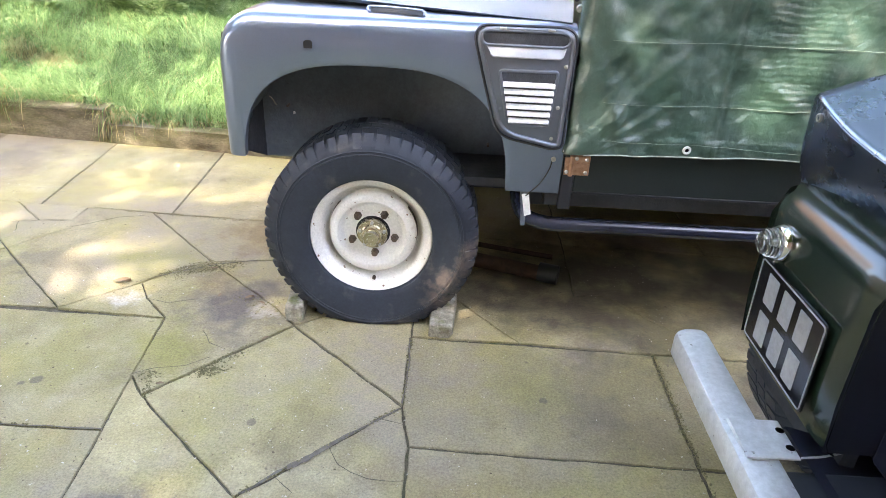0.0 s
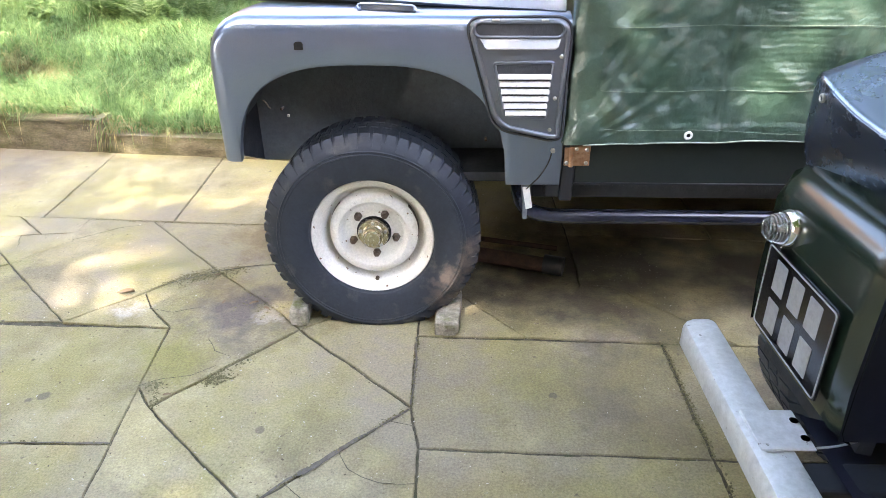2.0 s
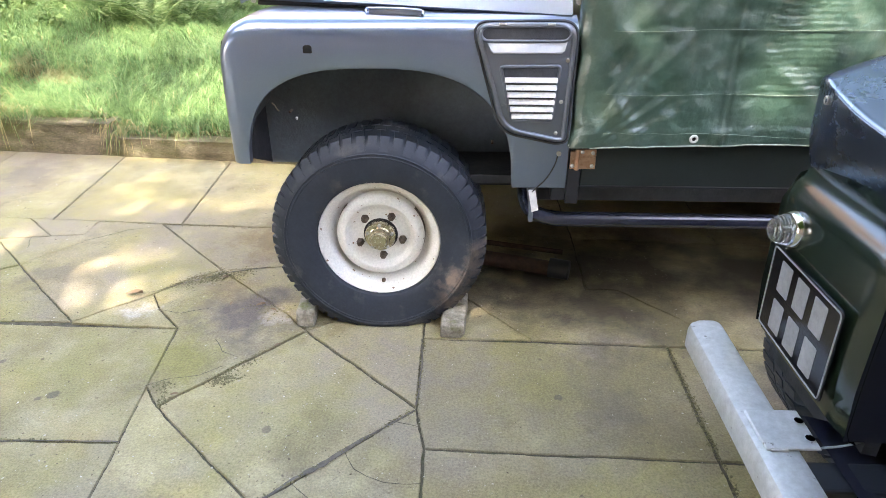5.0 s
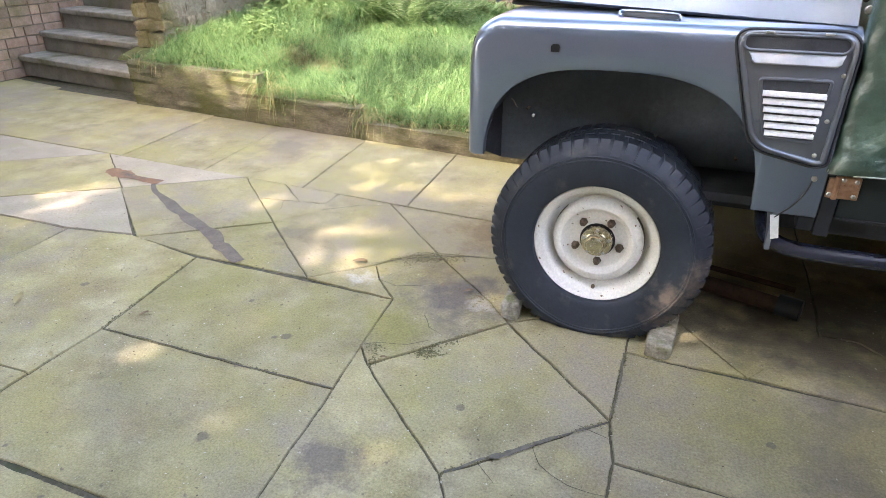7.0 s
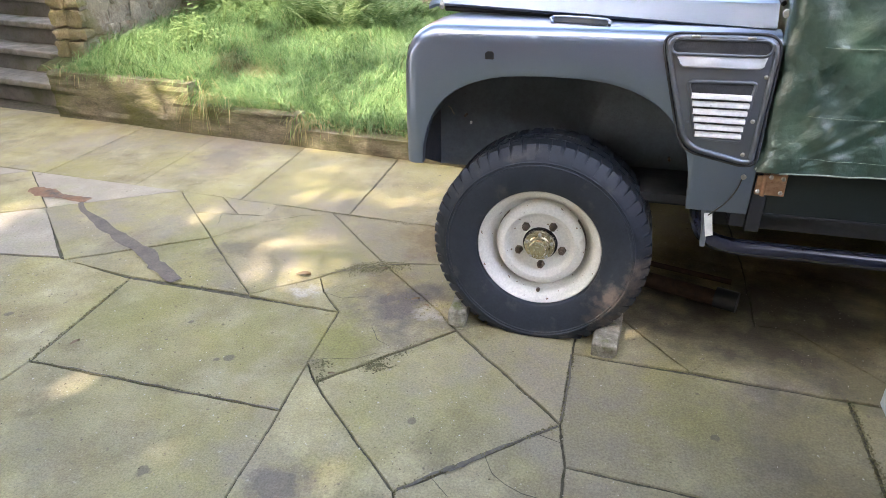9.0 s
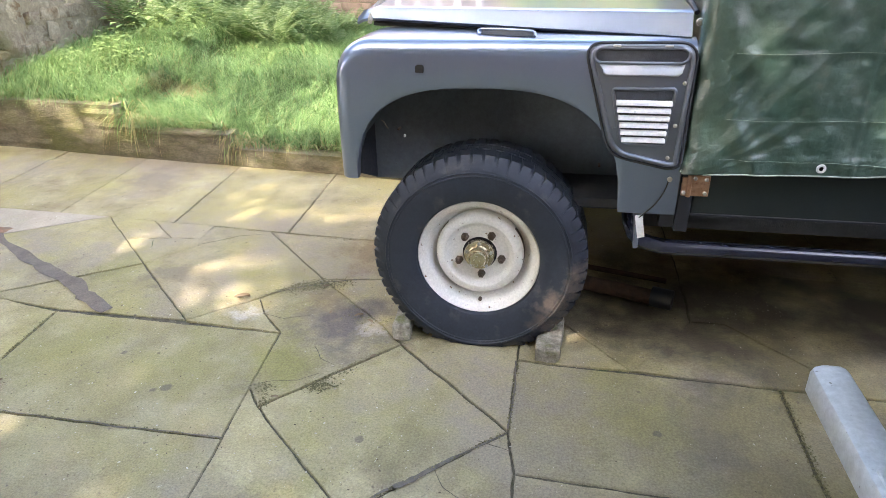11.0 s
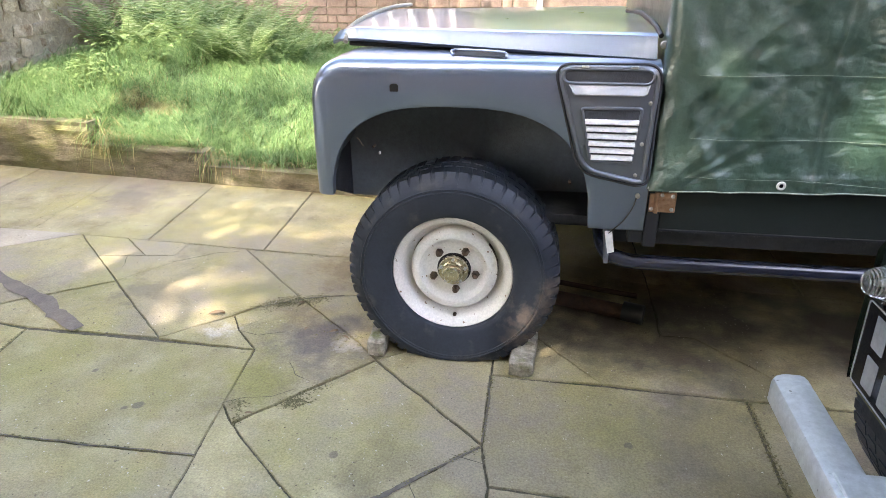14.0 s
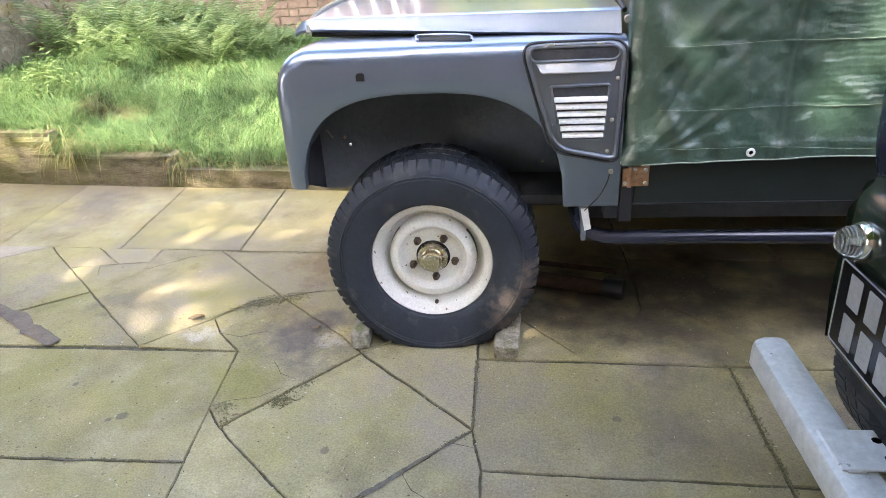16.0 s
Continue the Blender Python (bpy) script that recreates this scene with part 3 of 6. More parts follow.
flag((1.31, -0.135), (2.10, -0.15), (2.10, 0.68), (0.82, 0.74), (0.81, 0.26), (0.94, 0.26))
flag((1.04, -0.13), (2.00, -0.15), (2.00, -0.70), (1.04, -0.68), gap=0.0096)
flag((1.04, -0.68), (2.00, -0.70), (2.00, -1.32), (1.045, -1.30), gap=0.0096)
# the row along the retaining wall
north = [(-5.40, -5.55), (-4.62, -4.75), (-3.95, -4.10), (-3.30, -3.42), (-2.58, -2.70), (-1.82, -1.93), (-1.13, -1.20), (-0.48, -0.53), (0.16, 0.13), (0.82, 0.80), (1.50, 1.50), (2.20, 2.20)]


def joint_y(x):
    return 0.81 - 0.05 * (x + 0.65)


for (a, at), (b, bt) in zip(north, north[1:]):
    flag((a, joint_y(a)), (b, joint_y(b)), (bt, plant_y(bt) + 0.05), (at, plant_y(at) + 0.05), gap=0.0048)
# plain rows that go on to the sides and behind the camera
for j, (y0, y1) in enumerate(((-1.30, -1.95), (-1.95, -2.60), (-2.60, -3.3))):
    xs = [-4.6 + 0.35 * (j % 2) + 0.92 * k for k in range(8)]
    for a, b in zip(xs, xs[1:]):
        flag((a, y1), (b, y1), (b, y0), (a, y0))
for a, b in ((-5.5, -4.66), (-6.34, -5.5)):
    for y0, y1 in ((-1.3, -0.6), (-0.6, 0.2), (0.2, 1.0)):
        flag((a, y0), (b, y0), (b, y1), (a, y1))
flag((-6.35, 1.0), (-5.40, 1.0), (-5.55, 2.36), (-6.35, 2.5))
flag((-4.66, -1.30), (-3.95, -1.30), (-3.97, -0.59), (-4.62, -0.60))
flag((-3.95, -1.30), (-3.25, -1.30), (-3.27, -0.58), (-3.97, -0.59))
for y0, y1, b in ((-1.95, -1.30, -4.6), (-2.60, -1.95, -4.25), (-3.3, -2.60, -4.6)):
    flag((-5.5, y0), (b, y0), (b, y1), (-5.5, y1))
    flag((-6.34, y0), (-5.5, y0), (-5.5, y1), (-6.34, y1))
for y0, y1, a in ((-3.3, -2.60, 1.84), (-1.30, -0.70, 2.0), (-0.70, -0.15, 2.0)):
    flag((a, y0), (2.10, y0), (2.10, y1), (a, y1))
far_paving = part("far_paving", grid([[(x, y, -0.006) for x in (-14, -6.36)] for y in (-14, 2.0)]), PAVE_FAR)
tagged(far_paving, kind="structure")
far_paving_b = part("far_paving", grid([[(x, y, -0.006) for x in (2.11, 14)] for y in (-14, 4.0)]), PAVE_FAR)
tagged(far_paving_b, kind="structure")
far_paving_c = part("far_paving", grid([[(x, y, -0.006) for x in (-6.36, 2.11)] for y in (-14, -3.31)]), PAVE_FAR)
tagged(far_paving_c, kind="structure")


def blot(name, spine, widths, mat, label, z=0.0035, rough=0.2):
    """A thin stain on the paving, along a bent line."""
    bm = bmesh.new()
    rows = []
    ps = [Vector(p) for p in spine]
    n = 60 if rough > 0.5 else 26
    for i in range(n + 1):
        t = i / n * (len(ps) - 1)
        k = min(int(t), len(ps) - 2)
        p = ps[k].lerp(ps[k + 1], t - k)
        d = (ps[k + 1] - ps[k]).normalized()
        s = Vector((-d.y, d.x))
        w = np.interp(t, range(len(ps)), widths) * (1 + 0.6 * rock((p.x, p.y, 1), 9) + rough * rock((p.x, p.y, 4), 40))
        c = p + s * 0.012 * rock((p.x, p.y, 9), 9)
        rows.append([(c.x - s.x * w, c.y - s.y * w, z), (c.x, c.y, z + 0.0008), (c.x + s.x * w, c.y + s.y * w, z)])
    ob = part(name, grid(rows, bm), mat)
    return tagged(ob, label, "stain", kind="structure")


for spine, w in (([(-0.23, -0.87), (-0.05, -0.70), (0.16, -0.50)], (0.011, 0.017, 0.005)), ([(-0.98, 0.17), (-0.85, 0.27), (-0.70, 0.36), (-0.55, 0.40)], (0.003, 0.006, 0.009, 0.003)), ([(0.162, -0.12), (0.166, -0.48)], (0.005, 0.006)), ([(-1.70, -0.68), (-1.2, -0.676), (-0.70, -0.67)], (0.004, 0.005, 0.007))):
    blot("joint_soil", spine, [0.42 * k for k in w], SMEAR, "dark mortar and soil smeared along a joint", z=0.0032, rough=0.9)
blot("stain", [(-2.68, 0.585), (-2.52, 0.47), (-2.36, 0.385), (-2.20, 0.30), (-2.08, 0.244), (-1.96, 0.19), (-1.86, 0.145), (-1.79, 0.09), (-1.72, 0.044), (-1.64, 0.00), (-1.56, -0.04)], [0.010, 0.022, 0.024, 0.026, 0.030, 0.034, 0.036, 0.030, 0.032, 0.030, 0.018], STAIN, "dark damp streak across the flags", z=0.0042, rough=0.5)
blot("stain", [(-3.14, 0.70), (-3.00, 0.66), (-2.86, 0.63), (-2.66, 0.62)], [0.030, 0.055, 0.030, 0.028], RUSTY, "rust brown stain on a pale flag", z=0.0042, rough=0.5)
for spine in ([(-0.026, -0.687), (0.009, -0.748), (0.05, -0.775), (0.102, -0.794), (0.205, -0.788)], [(0.079, -0.548), (0.13, -0.562), (0.178, -0.579)], [(-0.159, -0.806), (-0.12, -0.84), (-0.09, -0.86)], [(-1.53, 0.62), (-1.366, 0.756), (-1.25, 0.79)], [(-1.80, 0.66), (-1.76, 0.58), (-1.75, 0.53)],
              [(-0.90, 0.05), (-0.80, 0.02), (-0.70, 0.06)], [(-0.735, -0.42), (-0.67, -0.38), (-0.58, -0.36), (-0.52, -0.30)], [(-0.60, -0.15), (-0.55, -0.22), (-0.48, -0.25)]):
    blot("crack", spine, [0.0008] + [0.0015] * (len(spine) - 2) + [0.0006], SOIL, "hairline crack across a flag", z=0.0034)


def curled_leaf(x, y, r, turn, pale):
    rows = []
    for i in range(7):
        t = i / 6
        w = r * 0.42 * math.sin(math.pi * min(t * 0.92 + 0.06, 1)) + 0.001
        rows.append([(r * (t - 0.5) * 2, w * k, 0.005 + 0.22 * r * abs(k) ** 1.5 * (0.6 + t) + 0.1 * r * math.sin(3 * t)) for k in (-1, -0.5, 0, 0.5, 1)])
    bm = grid(rows)
    for v in bm.verts:
        v.co = pose(x, y, 0.002, 0, 0, turn) @ v.co
    return tagged(part("fallen_leaf", bm, STRAW if pale else DRYLEAF, smooth=180), "pale curled leaf lying on the paving" if pale else "brown curled leaf lying on the paving", "leaf", "fallen leaves")


for x, y, r, turn, pale in ((-1.045, 0.15, 0.035, 10, 0), (-2.18, -0.65, 0.038, 120, 1), (-0.36, -0.18, 0.012, 40, 0), (-1.62, -0.55, 0.018, 70, 0), (-0.62, -0.46, 0.012, 200, 0), (-1.72, -0.88, 0.016, 150, 1), (-2.4, -0.75, 0.014, 15, 0), (-0.50, 0.085, 0.018, 25, 0), (-0.44, 0.05, 0.013, 160, 0), (-0.62, 0.09, 0.011, 80, 0), (-0.72, 0.30, 0.014, 5, 0)):
    curled_leaf(x, y, r, turn, pale)


# moss and grit in the widest joints
def moss_line(p, q, w, n, seed):
    rng = np.random.default_rng(seed)
    vs, fs = [], []
    for _ in range(n):
        t = rng.random()
        c = np.array([p[0] + (q[0] - p[0]) * t + rng.normal() * w, p[1] + (q[1] - p[1]) * t + rng.normal() * w, -0.001 + rng.random() * 0.005])
        r = 0.0014 + 0.0034 * rng.random() ** 2
        a = rng.random() * 6
        k = len(vs)
        for j in range(4):
            vs.append(c + [r * math.cos(a + j * 1.57), r * math.sin(a + j * 1.57), 0])
        vs.append(c + [0, 0, r])
        fs += [(k, k + 1, k + 4), (k + 1, k + 2, k + 4), (k + 2, k + 3, k + 4), (k + 3, k, k + 4)]
    return vs, fs


vs, fs = [], []
for p, q, w, n, seed in (((1.04, -0.13), (1.04, -0.68), 0.007, 420, 1), ((1.045, -0.68), (1.045, -1.3), 0.006, 260, 2), ((0.165, -0.12), (0.165, -0.49), 0.004, 160, 3), ((-0.24, -0.88), (0.165, -0.49), 0.005, 200, 4), ((-1.70, -0.68), (-0.70, -0.67), 0.004, 200, 5),
                         ((-0.92, 0.23), (-0.62, 0.36), 0.022, 520, 6), ((-0.50, -0.34), (-0.40, -0.27), 0.008, 60, 7), ((-1.78, -0.07), (-1.70, -0.68), 0.004, 150, 8), ((-0.52, -0.36), (-0.4, -0.2), 0.003, 70, 9),
                         ((-0.84, 0.29), (-0.70, 0.33), 0.028, 420, 10), ((-0.53, -0.385), (-0.46, -0.36), 0.016, 260, 11), ((-0.70, -0.40), (-0.66, -0.42), 0.012, 130, 12), ((-0.68, -0.40), (-0.64, -0.52), 0.007, 160, 13),
                         ((-0.55, 0.10), (-0.36, 0.0), 0.035, 110, 15), ((-1.6, 0.86), (-0.75, 0.80), 0.006, 240, 17)):
    a, b = moss_line(p, q, w, n, seed)
    k = len(vs)
    vs += [tuple(v) for v in a]
    fs += [tuple(i + k for i in f) for f in b]
me = bpy.data.meshes.new("joint_moss")
me.from_pydata(vs, [], fs)
me.materials.append(MOSS)
tagged(new("joint_moss", me), "crumbs of moss and grit in the paving joints", "moss", kind="stuff")


# loose grit, bark crumbs and pale chips scattered over the flags
GRIT = leafy("loose_grit", (0.10, 0.08, 0.055), (0.60, 0.57, 0.50), (0.30, 0.26, 0.18), 0.0, 0.9)
vs, fs = [], []
grng = np.random.default_rng(31)
for _ in range(16000):
    x, y = grng.uniform(-3.2, 1.2), grng.uniform(-1.25, 1.6)
    if rock((x * 2.2, y * 2.2, 6.0)) < grng.uniform(-0.45, 0.5):
        continue
    r, a, f = 0.0012 + 0.0042 * grng.random() ** 3, grng.random() * 6.28, 0.18 + 0.5 * grng.random()
    k = len(vs)
    for j in range(5):
        q = 1.2566 * j
        u, w = r * math.cos(q) * (0.8 + 0.4 * grng.random()), r * f * math.sin(q)
        vs.append((x + u * math.cos(a) - w * math.sin(a), y + u * math.sin(a) + w * math.cos(a), 0.001))
    vs.append((x, y, 0.0025 + r * 0.35))
    fs += [(k + j, k + (j + 1) % 5, k + 5) for j in range(5)]
me = bpy.data.meshes.new("grit")
me.from_pydata(vs, [], fs)
me.materials.append(GRIT)
tagged(new("grit", me), "loose grit and bark crumbs on the paving", "grit", kind="stuff")


# ---- the grey off-road vehicle ----
truck = thing("off_road_vehicle", (0, 0.85, 0), "slate grey off-road vehicle, cab under a green tarpaulin", "car")
HZ, RT = 0.346, 0.386


def arch(x):
    """Height of the wheel arch's edge over x."""
    u = abs(x - 0.02) / 0.44
    n = 2.65 if x > 0.02 else 3.0
    return 0.56 + 0.392 * (1 - u ** n) ** (1 / n) if u < 1 else None


def wing_top(x):
    if x > -0.36:
        return 1.10
    u = min(1.0, (-0.36 - x) / 0.118)
    return 0.985 + 0.115 * math.sqrt(max(0.0, 1 - u * u))


def nose_y(x):
    """The side turns in at the front corner."""
    u = max(0.0, min(1.0, (-0.445 - x) / 0.035))
    return 0.035 * (1 - math.sqrt(max(0.0, 1 - u * u)))


def wing_edge(x):
    """Inner edge of the wing's top."""
    return 0.34 - 0.26 * (x + 0.45) / 1.09


def wing_mesh(side):
    xs = sorted({*np.linspace(-0.478, -0.36, 16).round(4), *np.linspace(-0.36, 0.40, 40).round(4), *np.linspace(0.40, 0.642, 24).round(4), *(-0.4195, -0.4185, -0.4165, -0.413, 0.4535, 0.4565, 0.4585, 0.4595)})
    rows = []
    for x in xs:
        a = arch(x)
        low = a if a else (0.634 if x < 0 else 0.56)
        low = max(low, 0.634) if x < 0 else low
        top = wing_top(x)
        r = 0.062
        yo = -0.022 + nose_y(x)
        row = [(x, yo + 0.03, low + 0.004), (x, yo + 0.004, low + 0.001), (x, yo, low + 0.005)]
        for k in range(1, 9):
            t = k / 9
            z = low + 0.005 + (top - r - low - 0.005) * t
            row.append((x, yo - 0.006 * math.sin(math.pi * t) * (1 if x > -0.44 else 0.4), z))
        for k in range(0, 9):
            an = k / 8 * math.pi / 2
            row.append((x, yo + r - r * math.cos(an), top - r + r * math.sin(an)))
        e = wing_edge(x)
        for k in range(1, 5):
            row.append((x, yo + r + (e - yo - r) * k / 4, top + 0.004 * math.sin(k / 4 * math.pi)))
        row += [(x, e + 0.05, top - 0.004), (x, e + 0.11, top - 0.012), (x, e + 0.12, top - 0.06)]
        rows.append(row)
    bm = grid(rows)
    if side:
        for v in bm.verts:
            v.co.y = 1.72 - v.co.y
    return bm


wing = part("wing", wing_mesh(0), PAINT, truck, "dented slate grey metal wing with open arch", smooth=40)
part("wing", wing_mesh(1), PAINT, truck, smooth=40)
# the hole of a missing side lamp
part("lamp_hole", slab_of(rounded([(-0.200, 1.001), (-0.173, 1.001), (-0.173, 1.020), (-0.179, 1.025), (-0.194, 1.025), (-0.200, 1.020)], 0.003), -0.0305, -0.024), DARK, wing, "small dark hole with cut corners")
# thin slot on the wing's top
part("top_vent", tube([(-0.010, 0.080, 1.104), (-0.024, 0.120, 1.112), (-0.010, 0.146, 1.1145), (0.150, 0.100, 1.1145), (0.168, 0.076, 1.110), (0.166, 0.040, 1.104)], 0.0042, 8), PAINT, wing)
part("vent_opening", grid([[(-0.006, 0.082, 1.1045), (0.164, 0.042, 1.1045)], [(-0.012, 0.140, 1.1125), (0.158, 0.092, 1.1125)]]), DARK, wing, "dark slot")
# sealing strip at the front edge
part("front_panel", box((-0.486, 0.05, 0.665), (-0.468, 1.67, 0.985), 0.006), PAINT, truck)
part("edge_strip", tube([(-0.478, 0.014, 0.65), (-0.480, 0.014, 0.80), (-0.480, 0.014, 0.96), (-0.466, 0.016, 1.03)], 0.0032, 8, smooth_steps=2), SEAL, truck, "black rubber edge strip")

# wheel house and underside
for lo, hi in (((-0.4665, 0.36, 0.508), (0.64, 0.38, 1.07)), ((0.53, 0.015, 0.42), (0.545, 0.36, 1.06)), ((-0.46, 0.02, 1.035), (0.60, 0.34, 1.045))):
    part("inner_wing_panel", box(lo, hi), LINER, truck, "black wheel house lining")
# a darker copy of the lining evens out the light on this panel
part("inner_wing_panel", grid([[(-0.466, 0.02, 0.65), (-0.466, 0.02, 0.99)], [(-0.466, 0.36, 0.508), (-0.466, 0.36, 0.99)]]), UNDER, truck, "black wheel house lining")
# unseen belly box, added to block light from the far side
part("gearbox", box((0.3, 0.62, 0.30), (1.9, 1.12, 0.53), 0.05), UNDER, truck)
liner = []
for i in range(25):
    x = 0.02 + 0.44 * (i / 24 * 2 - 1) * 0.985
    liner.append([(x, 0.012, (arch(x) or 0.56) + 0.012), (x * 1.05, 0.10, (arch(x) or 0.56) + 0.045), (x * 1.08, 0.36, (arch(x) or 0.56) + 0.06)])
part("arch_liner", grid(liner), LINER, truck)
part("floor_pan", box((-0.2, 0.10, 0.53), (3.1, 1.62, 0.56)), UNDER, truck)
# unseen boxes added to stop light reaching under the vehicle from far side and rear
part("far_sill", box((-0.40, 1.62, 0.20), (4.0, 1.70, 0.56)), UNDER, truck)
part("rear_axle", box((2.9, 0.1, 0.10), (3.3, 1.6, 0.50), 0.05), UNDER, truck)
for y in (0.42, 1.2):
    part("chassis_rail", box((-0.20, y, 0.44), (3.1, y + 0.08, 0.53), 0.006), UNDER, truck)
bm = lathe([(0.045, 0.1), (0.045, 1.5)], 20, Matrix.Translation((0, 0, HZ)))
bmesh.ops.create_uvsphere(bm, u_segments=16, v_segments=10, radius=0.13, matrix=Matrix.Translation((0, 1.1, HZ)))
part("front_axle", bm, UNDER, truck, smooth=60)
for x, z in ((0.395, 0.70), (-0.28, 0.80)):
    part("liner_bolt", lathe([(0.001, -0.004), (0.004, -0.003), (0.0045, 0.02)], 10, Matrix.Translation((x, 0.034, z))), NUT, truck, smooth=40)


part("loose_wire", tube([(-0.340, 0.04, 0.828), (-0.334, 0.05, 0.818), (-0.324, 0.04, 0.806), (-0.322, 0.05, 0.798)], 0.002, 6, smooth_steps=2), CONCRETE, truck, "pale loop of loose wire")
part("clip", box((-0.261, 0.022, 0.776), (-0.254, 0.032, 0.785), 0.002), CARD, truck, "small pale clip")


# wheel
def tyre_mesh(cx, cy, cz, tread=False, flat=True, seed=0):
    prof = [(0.219, 0.012), (0.2215, -0.006), (0.225, -0.0165), (0.232, -0.0215), (0.245, -0.0255), (0.262, -0.0295), (0.280, -0.0325), (0.300, -0.0345), (0.319, -0.0342), (0.3205, -0.0362), (0.3225, -0.0362), (0.324, -0.034), (0.329, -0.0335), (0.3305, -0.0352), (0.333, -0.0350), (0.335, -0.0315), (0.347, -0.0265),
            (0.358, -0.019), (0.368, -0.008), (0.3785, 0.006), (0.3825, 0.03), (0.3835, 0.10), (0.3825, 0.19), (0.374, 0.215), (0.350, 0.24), (0.30, 0.25), (0.22, 0.21)]
    bm = lathe(prof, 112, closed=True) if not tread else bmesh.new()
    rng = random.Random(seed)
    # shoulder lugs and tread blocks
    n = 56
    for i in range(n if tread else 0):
        a = 2 * math.pi * (i + 0.12 * rng.random()) / n
        long = i % 2
        for y0, y1, r0, r1, w in ((-0.006, 0.062, 0.342 if long else 0.360, RT, 0.74), (0.072, 0.118, 0.372, RT, 0.70), (0.128, 0.20, 0.362, RT, 0.76)):
            h = w * 2 * math.pi / n
            vs = []
            for da, y, r in ((-h, y0, r0), (h, y0, r0), (h, y1, r0), (-h, y1, r0), (-h * 0.92, y0 + (0.013 if y0 < 0 else 0.002), r1), (h * 0.92, y0 + (0.013 if y0 < 0 else 0.002), r1), (h * 0.92, y1 - 0.002, r1), (-h * 0.92, y1 - 0.002, r1)):
                aa = a + da * 0.5 + (math.pi / n if 0.066 < y < 0.12 else 0.02 * (y > 0.05))
                yy = y
                if y0 < 0 and y == y0:
                    yy = float(np.interp(r0, (0.335, 0.347, 0.358, 0.368), (-0.0315, -0.0265, -0.019, -0.008))) - 0.0045 if r == r0 else 0.001
                elif y0 < 0 and r == r1 and y < 0.03:
                    yy = 0.001
                vs.append(bm.verts.new((r * math.cos(aa), yy, r * math.sin(aa))))
            for f in ((0, 1, 5, 4), (1, 2, 6, 5), (2, 3, 7, 6), (3, 0, 4, 7), (4, 5, 6, 7)):
                bm.faces.new([vs[k] for k in f])
    for v in bm.verts:
        z = v.co.z + cz
        if flat and v.co.z < -0.2:
            s = max(0.0, (0.13 - z) / 0.13)
            v.co.y += (-0.016 if v.co.y < 0.1 else 0.016) * s * s
            z = max(z, 0.002 * (1 + rock(v.co, 30)))
        v.co = Vector((v.co.x + cx, v.co.y + cy, z))
    return bm


